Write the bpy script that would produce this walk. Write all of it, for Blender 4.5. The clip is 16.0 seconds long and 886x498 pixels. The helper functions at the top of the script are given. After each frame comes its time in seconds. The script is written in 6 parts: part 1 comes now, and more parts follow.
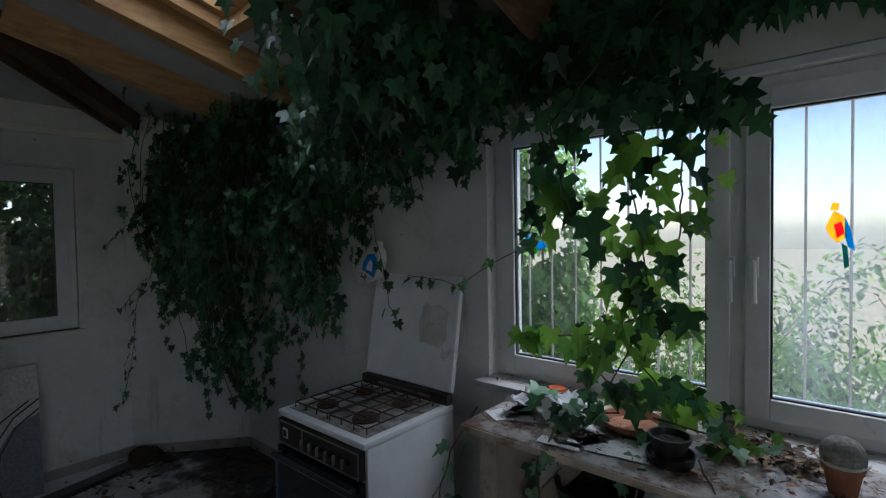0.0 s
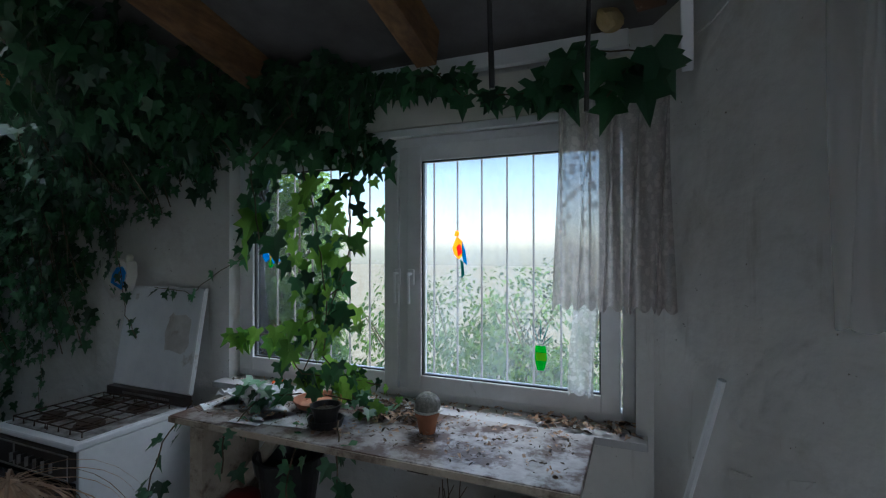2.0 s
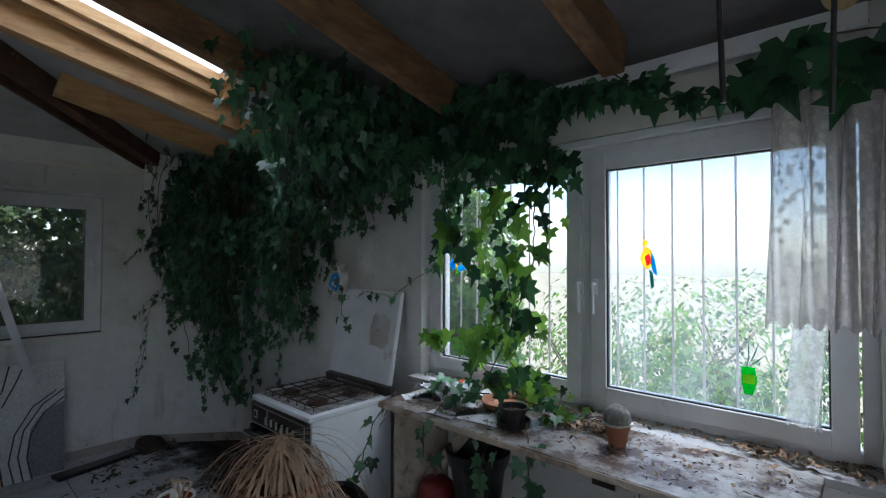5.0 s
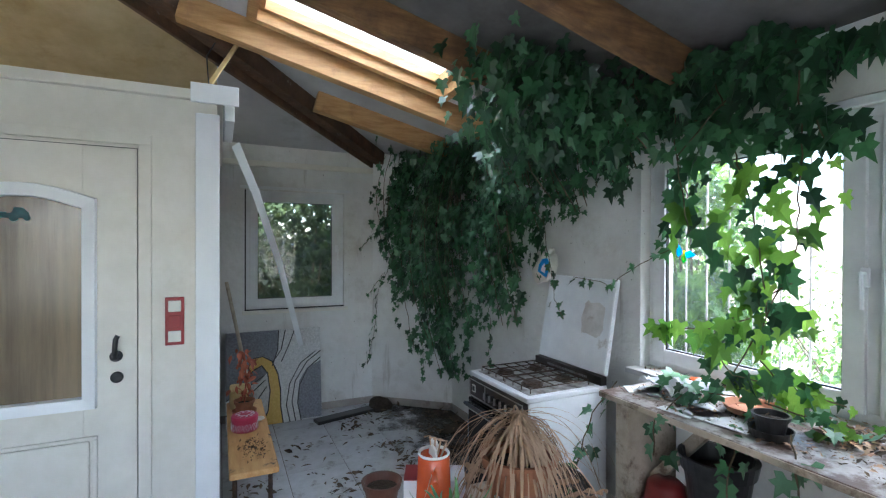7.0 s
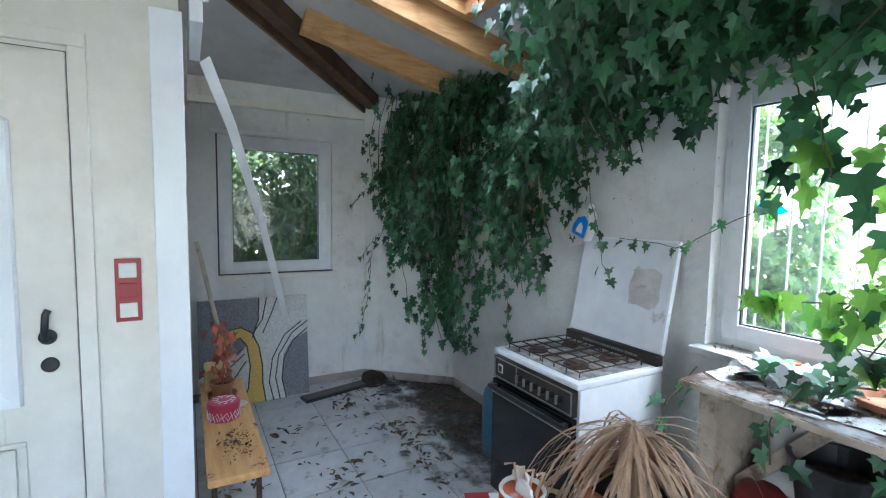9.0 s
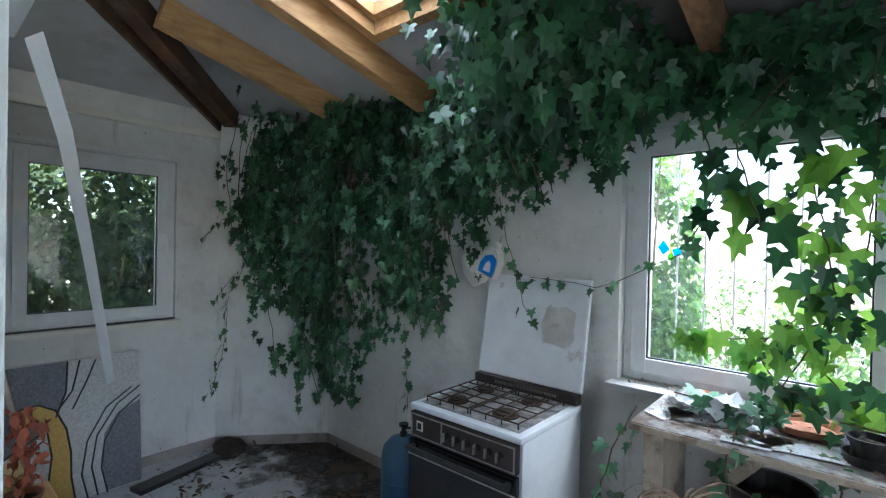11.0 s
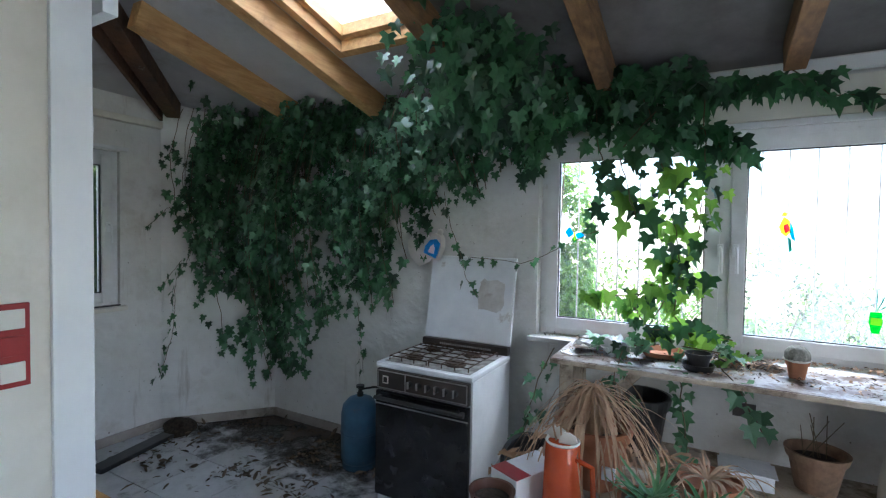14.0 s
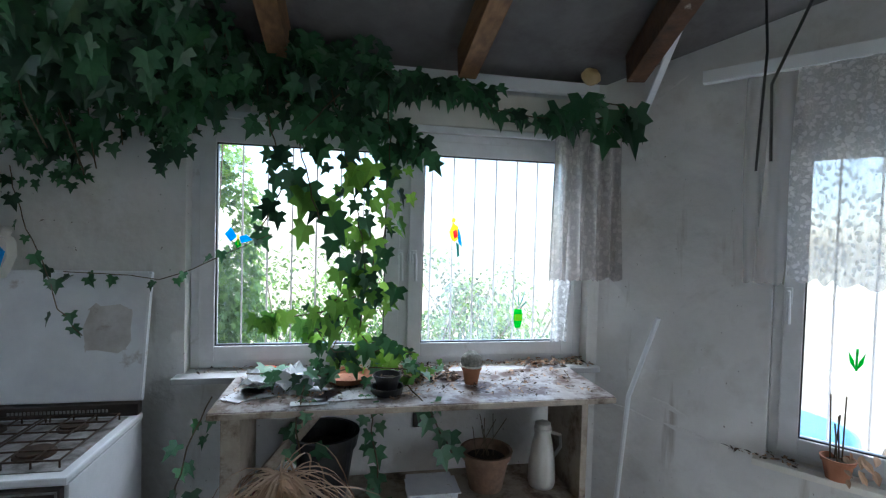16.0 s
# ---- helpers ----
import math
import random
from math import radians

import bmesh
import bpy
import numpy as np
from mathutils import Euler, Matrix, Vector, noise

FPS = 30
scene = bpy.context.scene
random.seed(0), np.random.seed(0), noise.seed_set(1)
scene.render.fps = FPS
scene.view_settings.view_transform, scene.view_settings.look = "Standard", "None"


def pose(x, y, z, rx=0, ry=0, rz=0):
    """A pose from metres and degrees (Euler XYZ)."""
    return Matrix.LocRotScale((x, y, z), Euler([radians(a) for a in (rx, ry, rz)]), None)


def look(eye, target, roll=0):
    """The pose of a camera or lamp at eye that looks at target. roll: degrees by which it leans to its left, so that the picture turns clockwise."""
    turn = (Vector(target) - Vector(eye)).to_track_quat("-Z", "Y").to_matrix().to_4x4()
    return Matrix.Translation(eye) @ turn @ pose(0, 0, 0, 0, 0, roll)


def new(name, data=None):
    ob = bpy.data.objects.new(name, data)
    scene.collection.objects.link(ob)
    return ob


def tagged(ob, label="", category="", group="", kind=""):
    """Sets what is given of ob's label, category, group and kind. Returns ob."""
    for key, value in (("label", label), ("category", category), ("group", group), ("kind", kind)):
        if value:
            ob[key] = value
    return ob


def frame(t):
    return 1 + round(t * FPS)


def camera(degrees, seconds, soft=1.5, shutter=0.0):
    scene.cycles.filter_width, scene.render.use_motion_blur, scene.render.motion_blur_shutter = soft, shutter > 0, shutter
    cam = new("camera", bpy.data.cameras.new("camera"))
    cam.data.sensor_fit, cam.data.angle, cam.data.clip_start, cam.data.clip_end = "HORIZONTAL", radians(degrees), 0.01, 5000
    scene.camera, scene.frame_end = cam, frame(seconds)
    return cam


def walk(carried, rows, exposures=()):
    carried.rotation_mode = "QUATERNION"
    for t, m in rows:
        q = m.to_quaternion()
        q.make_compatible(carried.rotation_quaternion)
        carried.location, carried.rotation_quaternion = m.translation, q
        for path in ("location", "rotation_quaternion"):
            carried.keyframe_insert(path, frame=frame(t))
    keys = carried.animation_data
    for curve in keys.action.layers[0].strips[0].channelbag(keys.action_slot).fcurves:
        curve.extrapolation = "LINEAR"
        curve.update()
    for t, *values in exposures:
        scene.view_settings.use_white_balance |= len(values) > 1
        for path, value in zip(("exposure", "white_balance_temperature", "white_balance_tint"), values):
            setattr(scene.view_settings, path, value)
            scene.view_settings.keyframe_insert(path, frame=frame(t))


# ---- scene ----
cam = camera(86.6, 16.0, soft=1.2)
PATH = [
    (0, (1.895, 1.891, 1.642), (0.6, 3.415, 1.584), -0.9),
    (0.5, (2.059, 1.846, 1.64), (0.783, 3.384, 1.569), -0.8),
    (1, (2.243, 1.814, 1.65), (1.077, 3.438, 1.589), -0.6),
    (1.5, (2.455, 1.853, 1.633), (1.444, 3.578, 1.6), -0.4),
    (2, (2.616, 1.862, 1.636), (1.842, 3.706, 1.645), 0.0),
    (2.5, (2.694, 1.869, 1.618), (2.112, 3.781, 1.69), 0.5),
    (3, (2.727, 1.862, 1.633), (2.287, 3.811, 1.729), 0.7),
    (3.5, (2.717, 1.855, 1.631), (2.142, 3.769, 1.722), 0.8),
    (4, (2.649, 1.818, 1.633), (1.747, 3.602, 1.696), 0.6),
    (4.5, (2.599, 1.769, 1.629), (1.464, 3.414, 1.69), 0.5),
    (5, (2.579, 1.748, 1.641), (1.232, 3.226, 1.684), 0.2),
    (5.2, (2.568, 1.729, 1.644), (1.157, 3.146, 1.684), 0.1),
    (7.3, (2.453, 1.613, 1.621), (0.626, 2.424, 1.581), 0.3),
    (7.5, (2.411, 1.607, 1.614), (0.582, 2.413, 1.552), 0.3),
    (8, (2.243, 1.596, 1.6), (0.441, 2.457, 1.491), 0.6),
    (8.5, (2.117, 1.582, 1.599), (0.347, 2.499, 1.443), 0.8),
    (9, (1.921, 1.618, 1.567), (0.169, 2.569, 1.406), 0.9),
    (9.5, (1.686, 1.678, 1.596), (0.032, 2.793, 1.455), 1.2),
    (9.7, (1.605, 1.68, 1.603), (0.043, 2.923, 1.482), 1.5),
    (11.8, (1.444, 1.18, 1.6), (0.146, 2.701, 1.586), 1.2),
    (12, (1.437, 1.108, 1.598), (0.099, 2.595, 1.559), 1.2),
    (12.5, (1.462, 0.912, 1.571), (0.081, 2.355, 1.459), 1.1),
    (13, (1.503, 0.773, 1.565), (0.158, 2.251, 1.481), 1.0),
    (13.5, (1.504, 0.745, 1.582), (0.284, 2.328, 1.505), 0.9),
    (14, (1.528, 0.875, 1.586), (0.558, 2.622, 1.522), 0.9),
    (14.5, (1.533, 1.053, 1.609), (0.848, 2.932, 1.572), 1.0),
    (15, (1.581, 1.214, 1.609), (1.34, 3.199, 1.573), 1.3),
    (15.5, (1.541, 1.33, 1.616), (1.742, 3.32, 1.571), 1.5),
    (16, (1.368, 1.406, 1.634), (1.746, 3.369, 1.575), 1.6),
]
walk(cam, [(t, look(eye, target, roll)) for t, eye, target, roll in PATH],
     exposures=[(0, 0.6, 5950, 13), (0.5, 0.85, 5850, 13), (1, 0.9, 5850, 12), (1.5, 0.85, 5800, 11), (2, 0.65, 5700, 10), (2.5, 1.05, 5700, 10), (3, 1.45, 5700, 10), (3.5, 1.65, 5700, 10), (4, 1.6, 5750, 10), (4.5, 1.4, 5800, 11), (5, 1.2, 5800, 12), (7.5, 3.05, 5850, 12), (8, 3.15, 5850, 11), (9, 3.2, 5650, 10), (9.5, 3.2, 5550, 8), (12, 2.3, 5800, 11), (12.5, 2.45, 5800, 11), (13.5, 2.6, 5850, 12), (14.5, 2.25, 5750, 12), (15, 1.75, 5750, 11), (15.5, 1.45, 5750, 11), (16, 1.8, 5750, 11)])

# ---- world, sun, exposure ----
world = bpy.data.worlds.new("sky")
scene.world = world
world.use_nodes = True
wn = world.node_tree.nodes
sky = wn.new("ShaderNodeTexSky")
sky.sky_type = 'NISHITA'
sky.sun_disc = False
sky.sun_elevation, sky.sun_rotation = radians(46), radians(138)
world.node_tree.links.new(sky.outputs[0], wn["Background"].inputs[0])
wn["Background"].inputs[1].default_value = 0.15
sun_data = bpy.data.lights.new("sun", 'SUN')
sun_data.energy, sun_data.angle, sun_data.color = 5.0, radians(0.5), (1.0, 0.95, 0.87)
sun = new("sun", sun_data)
SUN_FROM = Vector((math.sin(radians(138)) * math.cos(radians(46)), math.cos(radians(138)) * math.cos(radians(46)), math.sin(radians(46))))
sun.matrix_basis = look(SUN_FROM * 40, (0, 0, 0))
sky_lamp_data = bpy.data.lights.new("skylight_daylight", 'AREA')
sky_lamp_data.shape, sky_lamp_data.size, sky_lamp_data.size_y, sky_lamp_data.energy, sky_lamp_data.color = 'RECTANGLE', 1.0, 1.4, 9, (0.93, 0.97, 1.0)
sky_lamp = new("skylight_daylight", sky_lamp_data)
sky_lamp.matrix_basis = look((-0.02, 2.6, 3.25), (-0.02, 2.45, 2.5))


def daylight(name, eye, target, size, size_y, watts):
    """The open sky's light just outside and above a window."""
    data = bpy.data.lights.new(name, 'AREA')
    data.shape, data.size, data.size_y, data.energy, data.color = 'RECTANGLE', size, size_y, watts, (0.92, 0.97, 1.0)
    ob = new(name, data)
    ob.matrix_basis = look(eye, target)


daylight("north_daylight", (1.6, 5.0, 3.5), (1.6, 3.6, 1.1), 2.4, 1.0, 60)
daylight("east_daylight", (4.6, 3.9, 3.4), (3.2, 2.8, 1.2), 1.4, 1.0, 110)
daylight("far_daylight", (4.75, 0.45, 2.5), (2.4, 1.6, 0.9), 2.0, 1.0, 20)


# ---- materials ----
def material(name):
    m = bpy.data.materials.new(name)
    m.use_nodes = True
    return m, m.node_tree.nodes, m.node_tree.links, m.node_tree.nodes["Principled BSDF"]


def surface(name, dark, light, scale=6.0, rough=0.6, metal=0.0, bump=0.15, bump_scale=60.0, stain=None, stain_scale=2.0, stain_lo=0.55, stain_hi=0.7,
            stretch=(1, 1, 1), random_amount=0.0, island=0.0, spec=0.5, distance=0.004):
    """Noise between two tones, stains of a third at a larger scale, fine relief."""
    m, n, l, p = material(name)
    geo = n.new("ShaderNodeTexCoord")
    mp = n.new("ShaderNodeMapping")
    mp.inputs["Scale"].default_value = stretch
    l.new(geo.outputs["Object"], mp.inputs[0])
    nz = n.new("ShaderNodeTexNoise")
    nz.inputs["Scale"].default_value, nz.inputs["Detail"].default_value, nz.inputs["Roughness"].default_value = scale, 8, 0.65
    l.new(mp.outputs[0], nz.inputs["Vector"])
    ramp = n.new("ShaderNodeValToRGB")
    ramp.color_ramp.elements[0].position, ramp.color_ramp.elements[1].position = 0.32, 0.68
    ramp.color_ramp.elements[0].color, ramp.color_ramp.elements[1].color = (*dark, 1), (*light, 1)
    l.new(nz.outputs[0], ramp.inputs[0])
    colour = ramp.outputs[0]
    if stain:
        n2 = n.new("ShaderNodeTexNoise")
        n2.inputs["Scale"].default_value, n2.inputs["Detail"].default_value, n2.inputs["Roughness"].default_value = stain_scale, 10, 0.7
        l.new(geo.outputs["Object"], n2.inputs["Vector"])
        mr = n.new("ShaderNodeMapRange")
        mr.inputs[1].default_value, mr.inputs[2].default_value = stain_lo, stain_hi
        l.new(n2.outputs[0], mr.inputs[0])
        mix = n.new("ShaderNodeMix")
        mix.data_type = 'RGBA'
        l.new(mr.outputs[0], mix.inputs["Factor"])
        l.new(colour, mix.inputs["A"])
        mix.inputs["B"].default_value = (*stain, 1)
        colour = mix.outputs["Result"]
    if random_amount or island:
        src = n.new("ShaderNodeObjectInfo") if random_amount else n.new("ShaderNodeNewGeometry")
        hsv = n.new("ShaderNodeHueSaturation")
        mr2 = n.new("ShaderNodeMapRange")
        a = random_amount or island
        mr2.inputs[3].default_value, mr2.inputs[4].default_value = 1 - a, 1 + a
        l.new(src.outputs["Random"] if random_amount else src.outputs["Random Per Island"], mr2.inputs[0])
        l.new(mr2.outputs[0], hsv.inputs["Value"])
        l.new(colour, hsv.inputs["Color"])
        colour = hsv.outputs[0]
    l.new(colour, p.inputs["Base Color"])
    p.inputs["Roughness"].default_value, p.inputs["Metallic"].default_value = rough, metal
    p.inputs["Specular IOR Level"].default_value = spec
    if bump:
        n3 = n.new("ShaderNodeTexNoise")
        n3.inputs["Scale"].default_value, n3.inputs["Detail"].default_value = bump_scale, 6
        l.new(mp.outputs[0], n3.inputs["Vector"])
        b = n.new("ShaderNodeBump")
        b.inputs["Strength"].default_value, b.inputs["Distance"].default_value = bump, distance
        l.new(n3.outputs[0], b.inputs["Height"])
        l.new(b.outputs[0], p.inputs["Normal"])
    return m


def leaf_material(name, dark, light, through_light=0.35, rough=0.38):
    m, n, l, p = material(name)
    geo = n.new("ShaderNodeNewGeometry")
    oi = n.new("ShaderNodeObjectInfo")
    add = n.new("ShaderNodeMath")
    add.operation = 'ADD'
    fr = n.new("ShaderNodeMath")
    fr.operation = 'FRACT'
    l.new(geo.outputs["Random Per Island"], add.inputs[0])
    l.new(oi.outputs["Random"], add.inputs[1])
    l.new(add.outputs[0], fr.inputs[0])
    ramp = n.new("ShaderNodeValToRGB")
    ramp.color_ramp.elements[0].color, ramp.color_ramp.elements[1].color = (*dark, 1), (*light, 1)
    l.new(fr.outputs[0], ramp.inputs[0])
    tc = n.new("ShaderNodeTexCoord")
    nz = n.new("ShaderNodeTexNoise")
    nz.inputs["Scale"].default_value, nz.inputs["Detail"].default_value = 45, 4
    l.new(tc.outputs["Object"], nz.inputs["Vector"])
    hsv = n.new("ShaderNodeHueSaturation")
    mr = n.new("ShaderNodeMapRange")
    mr.inputs[3].default_value, mr.inputs[4].default_value = 0.6, 1.4
    l.new(nz.outputs[0], mr.inputs[0])
    l.new(mr.outputs[0], hsv.inputs["Value"])
    l.new(ramp.outputs[0], hsv.inputs["Color"])
    l.new(hsv.outputs[0], p.inputs["Base Color"])
    p.inputs["Roughness"].default_value = rough
    tr = n.new("ShaderNodeBsdfTranslucent")
    bright = n.new("ShaderNodeHueSaturation")
    bright.inputs["Hue"].default_value, bright.inputs["Value"].default_value = 0.47, 3.2
    l.new(hsv.outputs[0], bright.inputs["Color"])
    l.new(bright.outputs[0], tr.inputs[0])
    ms = n.new("ShaderNodeMixShader")
    ms.inputs[0].default_value = through_light
    l.new(p.outputs[0], ms.inputs[1])
    l.new(tr.outputs[0], ms.inputs[2])
    l.new(ms.outputs[0], n["Material Output"].inputs[0])
    return m


def glass_material(name, dust=0.15, dust_colour=(0.75, 0.8, 0.82)):
    """Clear pane with streaks of dust that scatter the daylight."""
    m, n, l, p = material(name)
    tr = n.new("ShaderNodeBsdfTransparent")
    gl = n.new("ShaderNodeBsdfGlossy")
    gl.inputs["Roughness"].default_value = 0.02
    fr = n.new("ShaderNodeFresnel")
    fr.inputs[0].default_value = 1.45
    ms = n.new("ShaderNodeMixShader")
    l.new(fr.outputs[0], ms.inputs[0])
    l.new(tr.outputs[0], ms.inputs[1])
    l.new(gl.outputs[0], ms.inputs[2])
    du = n.new("ShaderNodeBsdfTranslucent")
    du.inputs[0].default_value = (*dust_colour, 1)
    tc = n.new("ShaderNodeTexCoord")
    mp = n.new("ShaderNodeMapping")
    mp.inputs["Scale"].default_value = (3, 3, 1.2)
    l.new(tc.outputs["Object"], mp.inputs[0])
    nz = n.new("ShaderNodeTexNoise")
    nz.inputs["Scale"].default_value, nz.inputs["Detail"].default_value, nz.inputs["Roughness"].default_value = 2.2, 12, 0.72
    l.new(mp.outputs[0], nz.inputs["Vector"])
    mr = n.new("ShaderNodeMapRange")
    mr.inputs[1].default_value, mr.inputs[2].default_value, mr.inputs[3].default_value, mr.inputs[4].default_value = 0.35, 0.75, dust * 0.3, dust * 2
    l.new(nz.outputs[0], mr.inputs[0])
    m2 = n.new("ShaderNodeMixShader")
    l.new(mr.outputs[0], m2.inputs[0])
    l.new(ms.outputs[0], m2.inputs[1])
    l.new(du.outputs[0], m2.inputs[2])
    l.new(m2.outputs[0], n["Material Output"].inputs[0])
    return m


def lace_material(name, net, motif, scale, tint=(0.78, 0.76, 0.75)):
    """Fine net with denser woven petals; net and motif are their covers."""
    m, n, l, p = material(name)
    tc = n.new("ShaderNodeTexCoord")
    warp = n.new("ShaderNodeTexNoise")
    warp.inputs["Scale"].default_value, warp.inputs["Detail"].default_value = scale * 0.8, 2
    l.new(tc.outputs["Object"], warp.inputs["Vector"])
    off = n.new("ShaderNodeVectorMath")
    off.operation = 'MULTIPLY_ADD'
    off.inputs[1].default_value = (0.035, 0.035, 0.035)
    l.new(warp.outputs["Color"], off.inputs[0])
    l.new(tc.outputs["Object"], off.inputs[2])
    petals = n.new("ShaderNodeTexVoronoi")
    petals.inputs["Scale"].default_value = scale
    l.new(off.outputs[0], petals.inputs["Vector"])
    veins = n.new("ShaderNodeTexVoronoi")
    veins.feature = 'DISTANCE_TO_EDGE'
    veins.inputs["Scale"].default_value = scale * 1.9
    l.new(off.outputs[0], veins.inputs["Vector"])
    a = n.new("ShaderNodeMapRange")
    a.inputs[1].default_value, a.inputs[2].default_value, a.inputs[3].default_value, a.inputs[4].default_value = 0.36, 0.44, motif, net
    l.new(petals.outputs["Distance"], a.inputs[0])
    c = n.new("ShaderNodeMapRange")
    c.inputs[1].default_value, c.inputs[2].default_value, c.inputs[3].default_value, c.inputs[4].default_value = 0.02, 0.07, motif * 0.9, net
    l.new(veins.outputs["Distance"], c.inputs[0])
    mx = n.new("ShaderNodeMath")
    mx.operation = 'MAXIMUM'
    l.new(a.outputs[0], mx.inputs[0])
    l.new(c.outputs[0], mx.inputs[1])
    df = n.new("ShaderNodeBsdfDiffuse")
    df.inputs[0].default_value = (*tint, 1)
    tl = n.new("ShaderNodeBsdfTranslucent")
    tl.inputs[0].default_value = (*tint, 1)
    ms = n.new("ShaderNodeMixShader")
    ms.inputs[0].default_value = 0.5
    l.new(df.outputs[0], ms.inputs[1])
    l.new(tl.outputs[0], ms.inputs[2])
    tr = n.new("ShaderNodeBsdfTransparent")
    m2 = n.new("ShaderNodeMixShader")
    l.new(mx.outputs[0], m2.inputs[0])
    l.new(tr.outputs[0], m2.inputs[1])
    l.new(ms.outputs[0], m2.inputs[2])
    l.new(m2.outputs[0], n["Material Output"].inputs[0])
    return m


def weathered(m, speck=(0.16, 0.13, 0.1), streak=(0.4, 0.36, 0.31), lump=0.35):
    """Adds fly specks, thin drip marks and hand-trowelled lumps to a painted surface."""
    n, l = m.node_tree.nodes, m.node_tree.links
    p = n["Principled BSDF"]
    colour = p.inputs["Base Color"].links[0].from_socket
    tc = n.new("ShaderNodeTexCoord")
    for scale, stretch, lo, hi, tone in ((38.0, (1, 1, 1), 0.69, 0.73, speck), (9.0, (1, 1, 0.12), 0.62, 0.78, streak), (3.0, (1, 1, 1), 0.6, 0.9, streak)):
        mp = n.new("ShaderNodeMapping")
        mp.inputs["Scale"].default_value = stretch
        l.new(tc.outputs["Object"], mp.inputs[0])
        nz = n.new("ShaderNodeTexNoise")
        nz.inputs["Scale"].default_value, nz.inputs["Detail"].default_value, nz.inputs["Roughness"].default_value = scale, 5, 0.6
        l.new(mp.outputs[0], nz.inputs["Vector"])
        mr = n.new("ShaderNodeMapRange")
        mr.inputs[1].default_value, mr.inputs[2].default_value = lo, hi
        l.new(nz.outputs[0], mr.inputs[0])
        mix = n.new("ShaderNodeMix")
        mix.data_type = 'RGBA'
        l.new(mr.outputs[0], mix.inputs["Factor"])
        l.new(colour, mix.inputs["A"])
        mix.inputs["B"].default_value = (*tone, 1)
        colour = mix.outputs["Result"]
    l.new(colour, p.inputs["Base Color"])
    old = p.inputs["Normal"].links[0].from_socket
    nz = n.new("ShaderNodeTexNoise")
    nz.inputs["Scale"].default_value, nz.inputs["Detail"].default_value, nz.inputs["Distortion"].default_value = 3.2, 3, 0.8
    l.new(tc.outputs["Object"], nz.inputs["Vector"])
    b = n.new("ShaderNodeBump")
    b.inputs["Strength"].default_value, b.inputs["Distance"].default_value = lump, 0.06
    l.new(nz.outputs[0], b.inputs["Height"])
    l.new(old, b.inputs["Normal"])
    l.new(b.outputs[0], p.inputs["Normal"])
    return m


PLASTER = weathered(surface("plaster", (0.66, 0.65, 0.62), (0.79, 0.785, 0.765), 3, 0.9, bump=0.4, bump_scale=14, stain=(0.45, 0.41, 0.35), stain_scale=2.4, stain_lo=0.55, stain_hi=0.85, distance=0.02))
LINING = surface("lining", (0.46, 0.46, 0.465), (0.6, 0.6, 0.605), 2, 0.8, bump=0.1, bump_scale=20, stain=(0.24, 0.21, 0.18), stain_scale=1.2, stain_lo=0.52, stain_hi=0.8)
# Darker grey boarding for the east slope.
DARK_LINING = surface("dark_lining", (0.11, 0.105, 0.1), (0.2, 0.195, 0.19), 2.5, 0.85, bump=0.15, bump_scale=20, stain=(0.07, 0.06, 0.05), stain_scale=1.4, stain_lo=0.5, stain_hi=0.75)
PAINT = surface("white_paint", (0.7, 0.67, 0.59), (0.8, 0.77, 0.7), 5, 0.45, bump=0.08, bump_scale=50, stain=(0.6, 0.56, 0.47), stain_scale=3, stain_lo=0.6, stain_hi=0.85)
PVC = surface("white_plastic_frame", (0.68, 0.69, 0.69), (0.8, 0.81, 0.82), 8, 0.35, bump=0.03, stain=(0.4, 0.38, 0.33), stain_scale=7, stain_lo=0.62, stain_hi=0.8)
METAL_WHITE = surface("white_metal", (0.78, 0.8, 0.82), (0.85, 0.87, 0.88), 4, 0.3, bump=0.02, stain=(0.6, 0.6, 0.58), stain_scale=6, stain_lo=0.65, stain_hi=0.85)
# Rafter pine twice: bright as lit by the roof window, brown as in shade.
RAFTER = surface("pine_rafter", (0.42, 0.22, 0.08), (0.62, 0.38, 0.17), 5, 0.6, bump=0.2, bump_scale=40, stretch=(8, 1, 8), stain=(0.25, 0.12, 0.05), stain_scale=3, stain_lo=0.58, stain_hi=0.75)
RAFTER_SHADED = surface("shaded_rafter", (0.14, 0.07, 0.03), (0.3, 0.165, 0.07), 5, 0.65, bump=0.25, bump_scale=40, stretch=(8, 1, 8), stain=(0.08, 0.045, 0.025), stain_scale=3, stain_lo=0.5, stain_hi=0.72)
ROTTEN = surface("rotten_timber", (0.05, 0.03, 0.02), (0.18, 0.09, 0.045), 7, 0.8, bump=0.6, bump_scale=30, stain=(0.4, 0.35, 0.3), stain_scale=9, stain_lo=0.62, stain_hi=0.7, distance=0.015)
BENCH = surface("bench_wood", (0.5, 0.25, 0.08), (0.66, 0.4, 0.16), 4, 0.5, bump=0.1, stretch=(1, 7, 7), stain=(0.05, 0.04, 0.03), stain_scale=7, stain_lo=0.6, stain_hi=0.66)
BOARD = surface("dirty_chipboard", (0.36, 0.3, 0.23), (0.52, 0.45, 0.36), 9, 0.7, bump=0.25, bump_scale=90, stain=(0.13, 0.09, 0.06), stain_scale=7, stain_lo=0.5, stain_hi=0.64)
# Ceiling lining again, with the warm light on it put into the tan colour.
LINING_WARM = surface("warm_lit_lining", (0.48, 0.37, 0.2), (0.62, 0.5, 0.3), 5, 0.85, bump=0.1, stain=(0.4, 0.28, 0.14), stain_scale=2)
